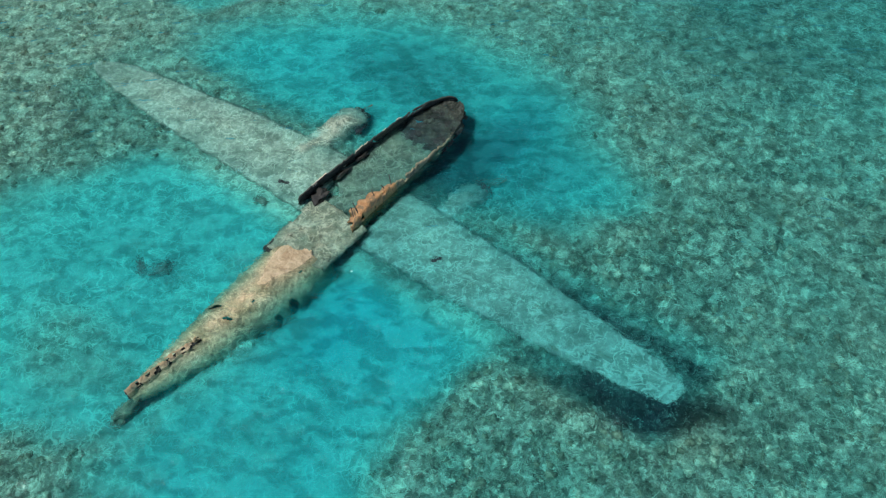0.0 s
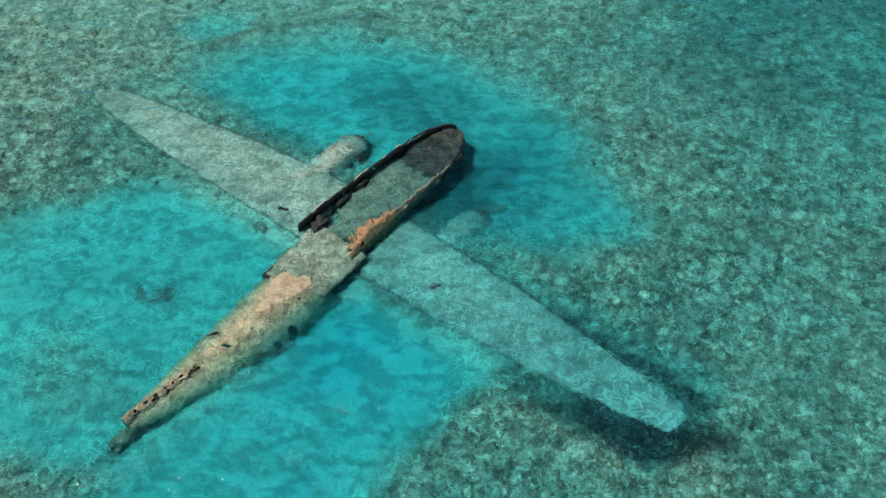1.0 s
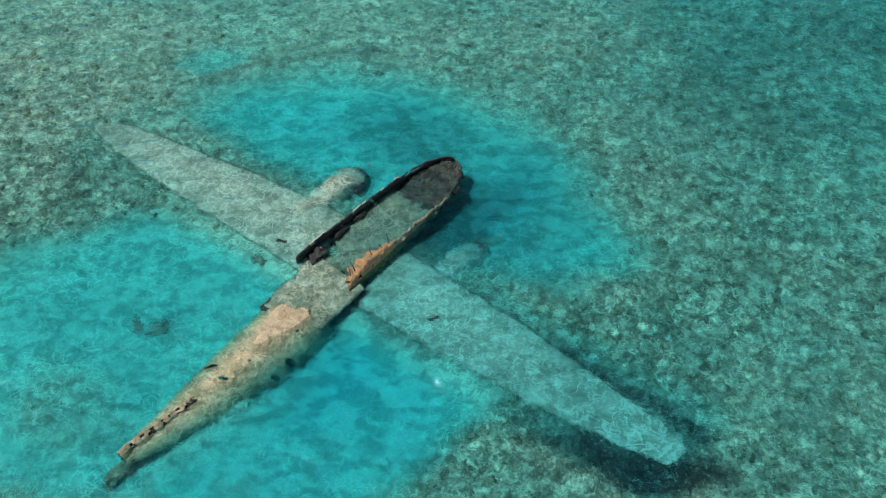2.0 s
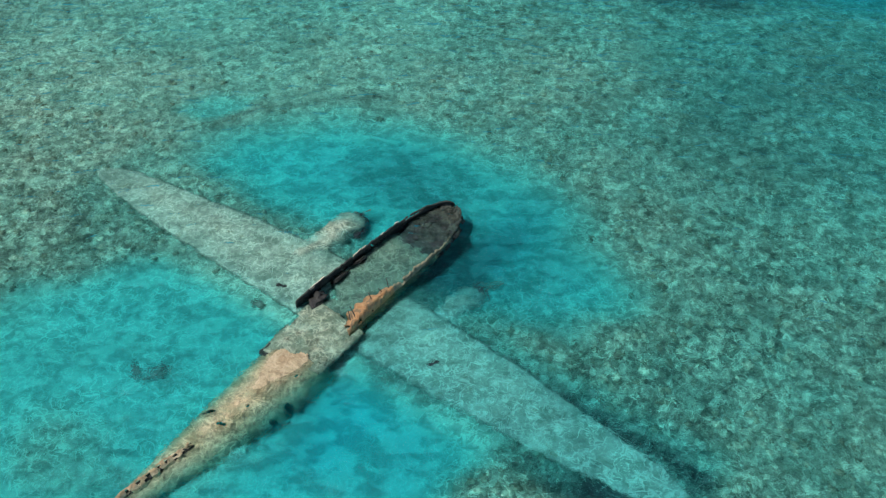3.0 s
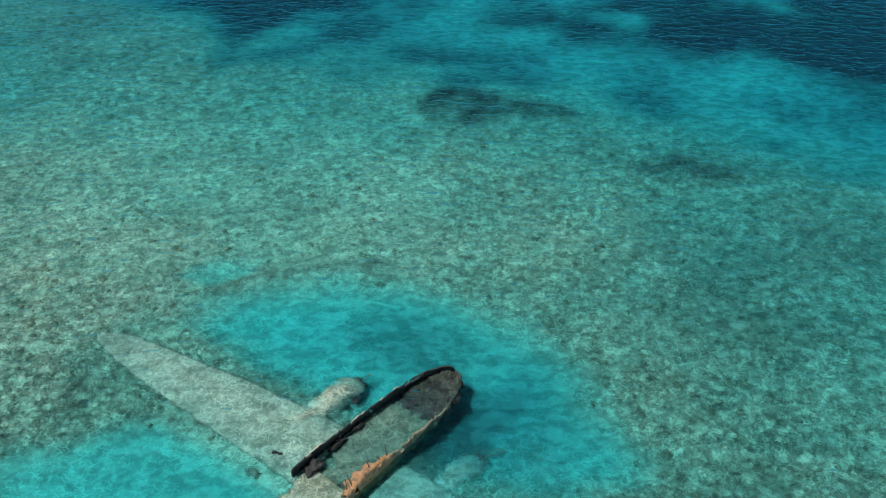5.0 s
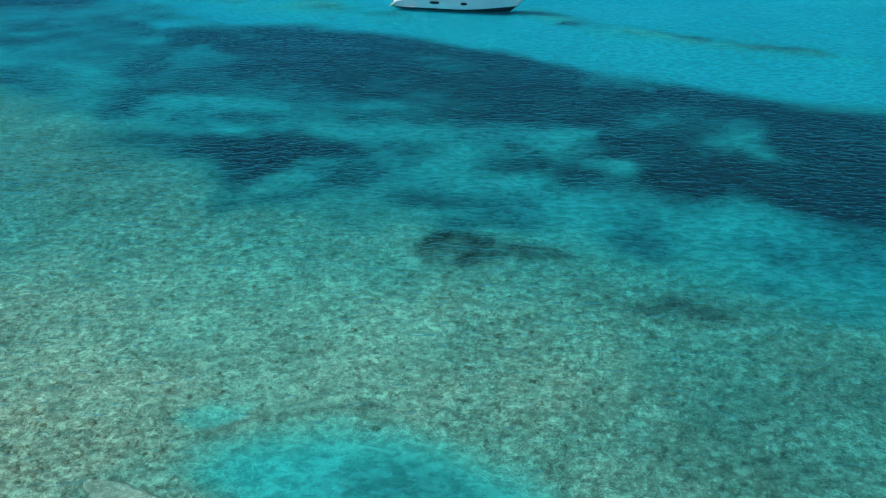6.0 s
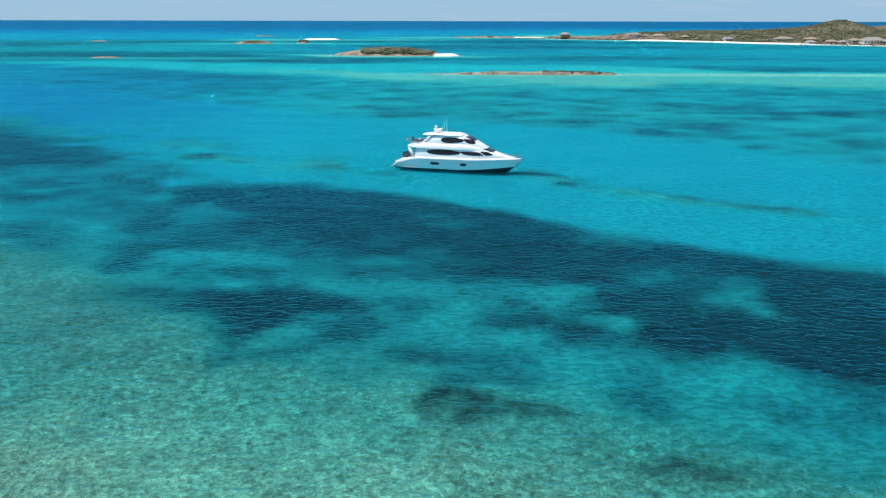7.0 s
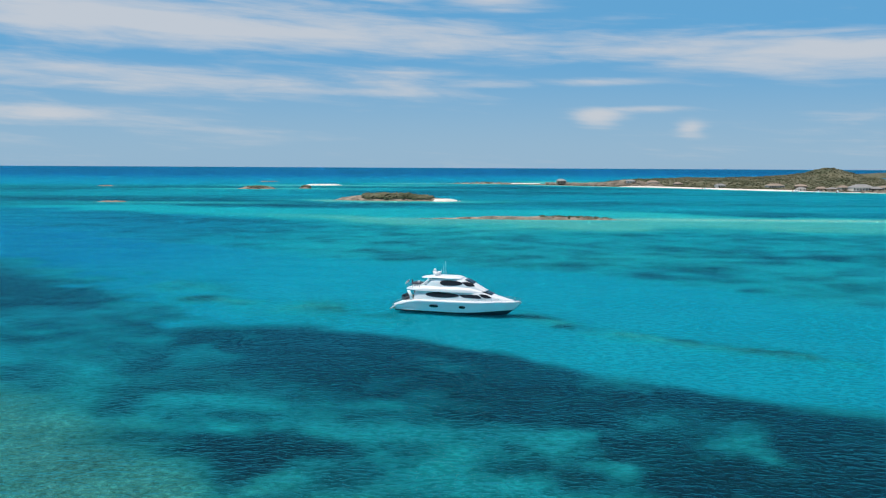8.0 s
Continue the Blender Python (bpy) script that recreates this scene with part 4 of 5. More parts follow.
for y, dx, dy, h in ((1.75, -0.22, 0.1, 0.36), (1.45, -0.2, -0.15, 0.2), (0.75, -0.3, 0.05, 0.26), (-0.3, -0.5, 0.15, 0.22), (-0.62, -0.45, 0.3, 0.2)):
    bm = bmesh.new()
    x = f_w(y) - 0.3
    rod(bm, (x, y, right_rim(y) - 0.2), (x + dx, y + dy, right_rim(y) + h), 0.028, 0.018, 6)
    part("rib_stub", bm, DARK_SKIN_AND_SHADE, wreck, "dark bent rib stub")
# frames inside the dark wall
for i, y in enumerate((0.2, 1.7, 3.6, 5.4)):
    bm = bmesh.new()
    pts = []
    for j in range(9):
        th = -left_angle(y) + 0.06 + (radians(-50) + left_angle(y)) * j / 8
        x, z = front(y, th)
        pts.append(Vector((x + 0.07, y, z)))
    for a, b in zip(pts, pts[1:]):
        rod(bm, a, b, 0.022, None, 6)
    part("frame_rib", bm, DARK_SKIN_AND_SHADE, left_wall)
for y, l in ((-0.15, 0.5), (0.3, 0.3), (2.5, 0.45), (2.95, 0.2), (4.1, 0.18), (5.0, 0.3)):
    bm = bmesh.new()
    rows = []
    for i in range(9):
        yy = y + l * (i / 8 - 0.5)
        th = -left_angle(yy)
        row = []
        for k in range(4):
            x, z = front(yy, th + 0.05 * k * (1 + 0.8 * n3(yy * 6, k, 1)) - 0.03)
            row.append(bm.verts.new((x - 0.05 + 0.01 * k, yy, z + 0.02)))
        rows.append(row)
    for a, b in zip(rows, rows[1:]):
        for k in range(3):
            bm.faces.new((a[k], a[k + 1], b[k + 1], b[k]))
    p = part("rim_flake", bm, BLEACHED, left_wall, "pale bleached flake on the torn rim")
    p.modifiers.new("skin", "SOLIDIFY").thickness = 0.03
bm = bmesh.new()
rows = []
for i in range(71):
    y = -0.75 + 8.5 * i / 70
    w = f_w(y) * 0.97
    row = []
    for j in range(25):
        s = -1 + 2 * j / 24
        z = -0.42 - 0.30 * smooth(y, 4.2, 5.6) + 0.10 * float(smooth(s, -0.5, -0.95)) * float(smooth(y, 0.6, 1.6)) - 0.16 * s * (1 - abs(s)) - (0.02 + 0.85 * float(smooth(y, 1.0, 0.1))) * float(smooth(s + 0.75 * n3(y * 1.3, 3, 3) + 0.2 * n3(y * 4, s * 3, 5), -0.60, -0.86)) * float(smooth(y, -0.9, -0.2)) + 0.10 * n3(s * 2, y * 0.9, 4) + 0.05 * n3(s * 6, y * 4, 8)
        row.append(bm.verts.new((-0.17 + w * s, y, z)))
    rows.append(row)
for a, b in zip(rows, rows[1:]):
    for j in range(24):
        f = bm.faces.new((a[j], a[j + 1], b[j + 1], b[j]))
        f.smooth = True
part("silted_floor", bm, SILT, wreck, "green grey silt filling the open cabin")
bm = bmesh.new()
rows = []
for i in range(61):
    y = 4.7 + 3.15 * i / 60
    w = max(0.05, f_w(y) * 0.99)
    row = []
    for j in range(33):
        s = -1 + 2 * j / 32
        z = -0.54 + 0.30 * float(smooth(y, 4.6, 6.0)) + 0.26 * float(smooth(y, 6.4, 7.6)) + 0.20 * n3(s * 2.2, y * 1.6, 9) + 0.12 * n3(s * 6, y * 5, 8) + 0.06 * n3(s * 14, y * 12, 4)
        row.append(bm.verts.new((-0.17 + w * s, y, z)))
    rows.append(row)
for a, b in zip(rows, rows[1:]):
    for j in range(32):
        bm.faces.new((a[j], a[j + 1], b[j + 1], b[j])).smooth = True
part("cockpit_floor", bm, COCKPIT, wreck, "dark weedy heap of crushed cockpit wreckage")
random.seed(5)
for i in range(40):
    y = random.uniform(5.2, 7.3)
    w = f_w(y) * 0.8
    p = part("cockpit_debris", blob(random.uniform(0.12, 0.30), i, 3, 1.5, (1, 1.5, 0.35)), (DARK_SKIN_AND_SHADE, COCKPIT, DARK_SKIN_AND_SHADE, COCKPIT)[i % 4], wreck)
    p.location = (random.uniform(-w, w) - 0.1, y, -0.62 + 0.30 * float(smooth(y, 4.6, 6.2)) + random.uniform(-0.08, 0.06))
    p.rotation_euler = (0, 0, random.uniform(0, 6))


# wings, engines and tailplane
def wing(side, z_root, z_tip, label):
    le = curve_of(((0, 2.5), (2, 2.45), (7, 2.1), (10.6, 1.6), (14.2, 1.12), (15.0, 0.82), (15.5, 0.5), (15.8, 0.12)))
    te = curve_of(((0, -1.35), (2, -1.25), (6.5, -1.15), (11, -0.95), (14.2, -0.52), (15.2, -0.34), (15.8, -0.02)))
    rings = []
    for i in range(80):
        x = 1.42 + 14.38 * i / 79
        t = (x - 1.42) / 14.38
        a, b = le(x), te(x)
        a += 0.05 * n3(x * 1.6, side, 1) + 0.03 * n3(x * 5, side, 2)
        b += 0.09 * n3(x * 1.3, side, 4) + 0.06 * n3(x * 4, side, 5)
        zc, ch = z_root + (z_tip - z_root) * t, a - b
        th = ch * (0.15 - 0.05 * t)
        ring = []
        for j in range(44):
            s = j / 44
            u = 2 * s if s < 0.5 else 2 - 2 * s
            shape = 1.65 * math.sqrt(u) * (1 - u) ** 0.72 * 0.92 + 0.06
            up = 0.62 if s < 0.5 else -0.38
            yy = a - ch * u
            bumpy = 0.035 * n3(x * 0.9, yy * 0.9, side) + 0.018 * n3(x * 4, yy * 4, side)
            ring.append((side * x, yy + 0.054 * side * x, zc + th * shape * up + (bumpy if s < 0.5 else 0)))
        rings.append(ring)
    bm = loft(rings)
    return part("wing", bm, WING_SKIN, wreck, label)


left_wing = wing(-1, -0.51, -0.41, "pale algae coated wing just under the surface")
right_wing = wing(1, -0.93, -0.97, "turquoise tinted algae coated wing under water")


def nacelle(cx, side, z, y_front, name):
    rings = []
    prof = curve_of(((0, 0.55), (0.3, 0.72), (0.8, 0.78), (0.93, 0.66), (1, 0.45)))
    for i in range(26):
        t = i / 25
        y = 0.6 + (y_front - 0.6) * t
        r = prof(t) * (1 + 0.06 * n3(y * 2, side, 1))
        ring = []
        for j in range(28):
            a = j * math.tau / 28
            k = 1 + 0.36 * n3(math.cos(a) * 1.5, math.sin(a) * 1.5, y * 1.6) + 0.05 * n3(math.cos(a) * 5, math.sin(a) * 5, y * 4)
            ring.append((cx + side * 0.05 * y + r * k * math.cos(a), y, z - 0.1 * t + r * k * 0.85 * math.sin(a)))
        rings.append(ring)
    bm = loft(rings)
    body = part(name, bm, WING_SKIN, wreck, "crusted engine nacelle with broken front")
    bm = bmesh.new()
    x0 = cx + side * 0.05 * y_front
    for k in range(9):
        a = k * math.tau / 9
        rod(bm, (x0, y_front - 0.02, z - 0.1), (x0 + 0.42 * math.cos(a), y_front + 0.03, z - 0.1 + 0.42 * math.sin(a)), 0.10, 0.09, 8)
    rod(bm, (x0, y_front - 0.2, z - 0.1), (x0, y_front + 0.3, z - 0.1), 0.2, 0.1, 12)
    part("engine", bm, DARK_SKIN_AND_SHADE, body, "dark corroded radial engine")
    return body, x0


# near-black lumps put where the broken cowlings lie in shade
cowl_shade_spots = ((-3.15, 4.15, -0.78, 0.42), (3.9, 4.4, -1.4, 0.16))
port_nacelle, px = nacelle(-3.75, 1, -0.74, 4.85, "engine_nacelle")
star_nacelle, sx = nacelle(3.2, 1, -1.45, 4.9, "engine_nacelle")

for body, (x, y, zz, r) in zip((port_nacelle, star_nacelle), cowl_shade_spots):
    part("cowl_shade_lump", blob(r, 3, 3, 1.2, (0.8, 1.3, 0.5)), DARK_SKIN_AND_SHADE, body, "near-black lump in place of the shade at the torn cowling").location = (x, y, zz)


def blade(hub, tip, width, parent):
    hub, tip = Vector(hub), Vector(tip)
    d = tip - hub
    side = d.cross(Vector((0, 0.3, 1))).normalized()
    up = d.cross(side).normalized()
    rings = []
    for i in range(9):
        t = i / 8
        w = width * (0.5 + 1.6 * t * (1 - t) + 0.1 * t) * (1 if i < 8 else 0.4)
        rings.append([hub + d * t + side * w * c + up * 0.03 * s for c, s in ((-0.5, 0), (-0.2, 1), (0.2, 1), (0.5, 0), (0.2, -1), (-0.2, -1))])
    part("propeller_blade", loft(rings), OLIVE, parent, "weedy bent propeller blade")


blade((sx, 5.15, -1.4), (sx + 0.6, 5.95, -1.25), 0.24, star_nacelle)
blade((sx, 5.15, -1.4), (sx - 0.6, 5.25, -1.75), 0.2, star_nacelle)
blade((px, 5.1, -0.6), (px + 0.35, 5.25, -0.1), 0.22, port_nacelle)
for side, zt, tip in ((-1, -1.60, 5.4), (1, -1.66, 4.0)):
    rings = []
    for i in range(20):
        t = i / 19
        x, c = 0.3 + (tip - 0.3) * t, (1.95 - 0.9 * t ** 2) * (0.25 if i == 19 else 1)
        yc = -10.4 - 0.15 * t
        rings.append([(side * x, yc + c * (0.5 - (u if u < 1 else 2 - u)), -1.5 + (zt + 1.5) * t + 0.07 * math.sin(u * math.pi) + 0.05 * n3(x * 2, u * 4, side)) for u in [k / 8 for k in range(16)]])
    part("tailplane", loft(rings), WING_SKIN, wreck, "tailplane half buried in sand")
for x, y, r, s in ((-4.0, -6.7, 0.24, 1), (-4.7, -7.2, 0.2, 3), (-3.2, -1.9, 0.2, 4)):
    place = WRECK @ Vector((x, y, 0))
    ob = part("sunken_debris", blob(r, s, 3, 1.5, (1.5, 0.9, 0.2)), SILT)
    ob.matrix_world = pose(place.x, place.y, float(seabed_fields(np.array([place.x]), np.array([place.y]))[0][0]) + 0.03, 0, 0, 40 * s)
    tagged(ob, "dark weedy lump of wreckage on the sand", "debris", "loose wreckage")
# dark bars laid on the wings in place of the shade inside torn slots
for x, y, zz, l, turn in ((-3.0, -0.65, -0.33, 0.5, 20), (4.6, 0.3, -0.75, 0.45, 60)):
    bm = bmesh.new()
    box(bm, -l / 2, l / 2, -0.07, 0.07, -0.03, 0.03)
    bmesh.ops.subdivide_edges(bm, edges=bm.edges[:], cuts=3, use_grid_fill=True)
    for v in bm.verts:
        v.co += Vector((0, 0.08 * n3(v.co.x * 3, turn, 0), 0.05 * n3(v.co.x * 4, 0, turn)))
    ob = part("slot_shade_bar", bm, DARK_SKIN_AND_SHADE, left_wing if x < 0 else right_wing, "dark bar in place of the shade in a torn slot")
    ob.location, ob.rotation_euler = (x, y, zz), (0, 0, radians(turn))

# ---- the yacht ----
# x to the bow, y to port, z up from the waterline
yacht = thing("motor_yacht", "white three deck motor yacht with dark oval windows at anchor", "yacht", pose(-2.7, 167.3, 0, 0, 0, -14.5))


def sweep(xs, half, top, bottom, power=2.6, n=20, name="", material=None, label="", parent=yacht, y_scale=None):
    """A rounded body along x: half width, top and bottom by x; a flat-sided arch in section."""
    rings = []
    for x in xs:
        w, zt, zb = half(x), top(x), bottom(x)
        ring = [(x, -w, zb)]
        for i in range(n + 1):
            a = math.pi * i / n
            c, s = -math.cos(a), math.sin(a)
            ring.append((x, w * math.copysign(abs(c) ** (2 / power), c) * (1 - 0.10 * s), zb + (zt - zb) * (0.02 + 0.98 * abs(s) ** (2 / power))))
        ring.append((x, w, zb))
        rings.append(ring)
    return part(name, loft(rings), material, parent, label)


# hull
h_w = curve_of(((-11.6, 2.35), (-10, 2.6), (-6, 2.85), (0, 2.95), (4, 2.8), (7, 2.3), (9.5, 1.5), (11, 0.8), (12.3, 0.08)))
h_top = curve_of(((-11.6, 1.35), (-10.2, 1.45), (-9, 1.95), (-7, 2.35), (0, 2.42), (6, 2.45), (12.3, 2.55)))
rings = []
for i in range(60):
    x = -11.6 + 23.9 * i / 59
    w, zt = h_w(x), h_top(x)
    flare = 0.80 - 0.42 * smooth(x, 3, 11)
    keel = -0.9 + 0.9 * smooth(x, 7.0, 9.6) + 2.35 * max(0.0, (x - 9.4) / 2.9) ** 1.2
    keel = min(keel, zt - 0.25)
    boot = max(0.26 + 0.021 * max(0.0, x) ** 1.5, keel + 0.06)
    up = max(zt - 0.02 - boot, 0.1)
    ring = [(x, 0.0, keel), (x, -w * 0.55 * flare, keel + (boot - keel) * 0.35), (x, -w * flare * 0.97, boot)]
    for share in (0.3, 0.62, 0.85, 1.0):
        ring.append((x, -w * (flare * 0.97 + (1 - flare * 0.97) * share ** 0.9), boot + up * share))
    full = ring + [(p[0], -p[1], p[2]) for p in ring[::-1][:-1]]
    rings.append(full)
hull = part("hull", loft(rings), HULL_WHITE, yacht, "glossy white hull")
hull.data.materials.append(ANTIFOUL)
for p in hull.data.polygons:
    if p.index < 0 or all(hull.data.vertices[v].index % 13 in (0, 1, 2, 11, 12) for v in p.vertices):
        p.material_index = 1
sweep(np.linspace(-11.3, 11.9, 40), lambda x: h_w(x) * 0.985, lambda x: h_top(x) + 0.10, lambda x: h_top(x) - 0.06, 3.5, 12, "deck", GELCOAT, "white moulded deck", hull)
bm = bmesh.new()
box(bm, -12.5, -11.5, -2.2, 2.2, 0.28, 0.46)
bmesh.ops.bevel(bm, geom=bm.edges[:], offset=0.07, segments=2, affect="EDGES")
part("swim_platform", bm, TEAK, yacht, "teak topped swim platform")
bm = bmesh.new()
box(bm, -9.6, -7.2, -2.98, -2.86, 0.42, 0.52)
part("boarding_step", bm, GELCOAT, hull, "folded side boarding step")
for side in (-1, 1):
    bm = loft([[(x, side * (h_w(-11.4) - 0.55), z), (x, side * (h_w(-11.4) + 0.02), z), (x, side * (h_w(-11.4) + 0.02), z - 0.3), (x, side * (h_w(-11.4) - 0.55), z - 0.3)] for x, z in ((-12.2, 0.55), (-11.6, 0.95), (-10.9, 1.45), (-10, 1.85), (-9, 2.1))])
    part("stern_quarter", bm, GELCOAT, hull, "sloping white stern quarter with stairs")
    bm = bmesh.new()
    for i in range(8):
        x, z = -12.0 + 0.38 * i, 0.75 + 0.23 * i
        rod(bm, (x, side * 2.1, z), (x, side * 2.1, z + 0.6), 0.03)
        rod(bm, (x, side * 2.1, z + 0.6), (x + 0.38, side * 2.1, z + 0.83), 0.03)
    part("stern_rail", bm, STEEL, hull, "steel stern stair rail")


def oval(name, cx, cz, length, height, y_of, parent, material=TINTED, label="", lean=0.0, nose=0.0, side=-1, power=2.4):
    """A long rounded pane that follows the side of a body."""
    bm = bmesh.new()
    rings = []
    for size in (0.0, 0.35, 0.7, 1.0, 1.0):
        ring = []
        for i in range(36):
            a = i * math.tau / 36
            c, s = math.cos(a), math.sin(a)
            u, v = math.copysign(abs(c) ** (2 / power), c) * size, math.copysign(abs(s) ** (2 / power), s) * size
            x = cx + u * length / 2 + lean * v * height
            z = cz + v * height / 2 * (1 - nose * u)
            ring.append(bm.verts.new((x, side * (y_of(x, z) + (0.03 if len(rings) < 4 else -0.06)), z)))
        rings.append(ring)
    for a, b in zip(rings, rings[1:]):
        for i in range(36):
            j = (i + 1) % 36
            bm.faces.new((a[i], a[j], b[j], b[i]))
    bmesh.ops.remove_doubles(bm, verts=rings[0], dist=0.001)
    return part(name, bm, material, parent, label)


def hull_side(x, z):
    zt = h_top(x)
    flare = 0.80 - 0.42 * float(smooth(x, 3, 11))
    return h_w(x) * float(np.interp(z, (0.05, zt * 0.42, zt * 0.74, zt), (flare, flare + (1 - flare) * 0.45, flare + (1 - flare) * 0.85, 1.0)))


for side in (-1, 1):
    for x, l in ((-3.7, 1.75), (1.75, 1.15)):
        port = oval("porthole", x, 1.32, l, 0.52, hull_side, hull, TINTED, "dark oval porthole", side=side)
        for dx in ((-0.27, 0.27) if l > 1.2 else (0.0,)):
            oval("port_frame", x + dx, 1.32, 0.05, 0.5, lambda a, b: hull_side(a, b) + 0.012, port, STEEL, "steel porthole divider", side=side, power=6)

# main deck house
m_w = curve_of(((-8, 2.3), (-6.5, 2.5), (0, 2.55), (4, 2.4), (6, 2.0), (8, 1.4), (9.5, 0.9), (10.8, 0.5)))
m_top = curve_of(((-8, 4.05), (-3, 4.2), (4.2, 4.45), (5.2, 4.3), (6.5, 3.85), (7.8, 3.4), (9.2, 3.05), (10.8, 2.75)))
house = sweep(np.linspace(-7.6, 10.8, 50), m_w, m_top, lambda x: h_top(x) - 0.1, 4.5, 22, "deck_house", GELCOAT, "white main deck house")


def body_side(w, top, bottom, power):
    def y_of(x, z):
        s = min(0.985, max(0.0, ((z - bottom(x)) / max(0.1, top(x) - bottom(x)) - 0.02) / 0.98))
        sn = s ** (power / 2)
        c = math.sqrt(max(0.0, 1 - sn * sn))
        return w(x) * c ** (2 / power) * (1 - 0.10 * sn)
    return y_of


m_side = body_side(m_w, m_top, lambda x: h_top(x) - 0.1, 4.5)
for side in (-1, 1):
    oval("saloon_window", -2.1, 3.42, 6.5, 0.92, m_side, house, TINTED, "large dark oval saloon window", 0.0, 0.1, side, 2.1)
    oval("forward_window", 3.2, 3.38, 3.6, 0.62, m_side, house, TINTED, "dark side window", -0.9, -0.15, side, 4.5)
    oval("windscreen_side", 5.9, 3.46, 1.5, 0.7, m_side, house, TINTED, "dark raked windscreen pane", -0.85, 0.1, side, 3.5)
bm = loft([[(x, y, z + 0.02) for y in np.linspace(-w, w, 9)] + [(x, y, z - 0.05) for y in np.linspace(w, -w, 9)] for x, w, z in [(x, m_w(x) * 0.72, m_top(x)) for x in (5.3, 5.8, 6.4, 7.0)]])
part("windscreen", bm, TINTED, house, "dark raked front windscreen")
# aft cockpit under the overhang
bm = bmesh.new()
box(bm, -7.75, -7.62, -1.9, 1.9, 2.3, 3.9)
part("saloon_door", bm, TINTED, house, "dark sliding glass doors of the aft cockpit")
sofa = part("cockpit_sofa", bmesh.new(), CUSHION, yacht, "dark cushioned aft sofa")
bm = bmesh.new()
box(bm, -10.1, -9.4, -1.7, 1.7, 2.0, 2.45)
box(bm, -10.3, -10.05, -1.7, 1.7, 2.0, 2.95)
bmesh.ops.bevel(bm, geom=bm.edges[:], offset=0.06, segments=2, affect="EDGES")
bm.to_mesh(sofa.data)
bm.free()
bm = bmesh.new()
box(bm, -9.0, -8.2, -0.7, 0.7, 2.68, 2.74)
rod(bm, (-8.6, 0, 2.0), (-8.6, 0, 2.7), 0.08)
part("cockpit_table", bm, TEAK, yacht, "small teak cockpit table")
for side in (-1, 1):
    bm = loft([[(x - 0.28, side * 2.25, z), (x + 0.28, side * 2.25, z), (x + 0.28, side * 2.45, z), (x - 0.28, side * 2.45, z)] for x, z in ((-8.0, 2.2), (-8.25, 3.0), (-8.7, 4.0))])
    part("overhang_bracket", bm, GELCOAT, yacht, "curved white overhang bracket")

# upper deck with long aft overhang
u_w = curve_of(((-9.1, 2.2), (-7.8, 2.55), (0, 2.6), (3, 2.35), (5.4, 1.75)))
u_top = curve_of(((-9.1, 4.5), (-7.6, 4.72), (-5, 4.95), (1, 5.0), (3, 4.85), (5.4, 4.2)))
u_bot = curve_of(((-9.1, 4.2), (-6.5, 4.0), (2, 3.98), (5.4, 3.9)))
upper = sweep(np.linspace(-9.1, 5.4, 40), u_w, u_top, u_bot, 5.0, 18, "upper_deck", GELCOAT, "white upper deck with aft overhang")
s_w = curve_of(((-5.6, 1.75), (-4, 2.0), (1, 2.0), (3, 1.7), (5.8, 1.2)))
s_top = curve_of(((-5.6, 5.6), (-4.6, 6.35), (-3, 6.55), (0.6, 6.6), (1.6, 6.42), (2.7, 6.0), (3.9, 5.35), (5.8, 4.3)))
lounge = sweep(np.linspace(-5.6, 5.8, 46), s_w, s_top, lambda x: 4.25, 4.5, 20, "sky_lounge", GELCOAT, "white enclosed sky lounge")
s_side = body_side(s_w, s_top, lambda x: 4.25, 4.5)
for side in (-1, 1):
    oval("lounge_window", -0.55, 5.62, 4.3, 0.95, s_side, lounge, TINTED, "dark oval sky lounge window", 0.0, 0.2, side, 2.3)
    oval("lounge_windscreen", 2.65, 5.5, 1.5, 0.8, s_side, lounge, TINTED, "dark raked side pane", -0.8, 0.05, side, 3.4)
bm = loft([[(x, y, z + 0.02) for y in np.linspace(-w, w, 9)] + [(x, y, z - 0.05) for y in np.linspace(w, -w, 9)] for x, w, z in [(x, s_w(x) * 0.72, s_top(x)) for x in (1.9, 2.4, 3.0, 3.5)]])
part("lounge_front", bm, TINTED, lounge, "dark raked lounge windscreen")
hard = sweep(np.linspace(-6.4, 1.3, 26), curve_of(((-6.4, 1.3), (-5.4, 1.85), (0, 1.95), (1.3, 1.4))), curve_of(((-6.4, 6.5), (-4, 6.78), (0, 6.8), (1.3, 6.58))), curve_of(((-6.4, 6.34), (-4, 6.45), (1.3, 6.35))), 4.0, 14, "hardtop", GELCOAT, "white hardtop roof")
for side in (-1, 1):
    bm = loft([[(x - 0.3, side * 1.7, z), (x + 0.3, side * 1.7, z), (x + 0.3, side * 1.82, z), (x - 0.3, side * 1.82, z)] for x, z in ((-7.2, 4.75), (-6.1, 5.15), (-5.2, 5.75), (-4.7, 6.4))])
    part("hardtop_strut", bm, GELCOAT, hard, "raked white hardtop strut")
# mast, domes, aerials
mast = part("radar_mast", loft([[(x - l, -w, z), (x + l, -w, z), (x + l, w, z), (x - l, w, z)] for x, z, l, w in ((-5.2, 6.4, 0.55, 0.6), (-5.6, 6.9, 0.4, 0.45), (-5.8, 7.15, 0.35, 0.4))]), GELCOAT, yacht, "white radar mast")
mast.location = (1.5, 0, 0.28)
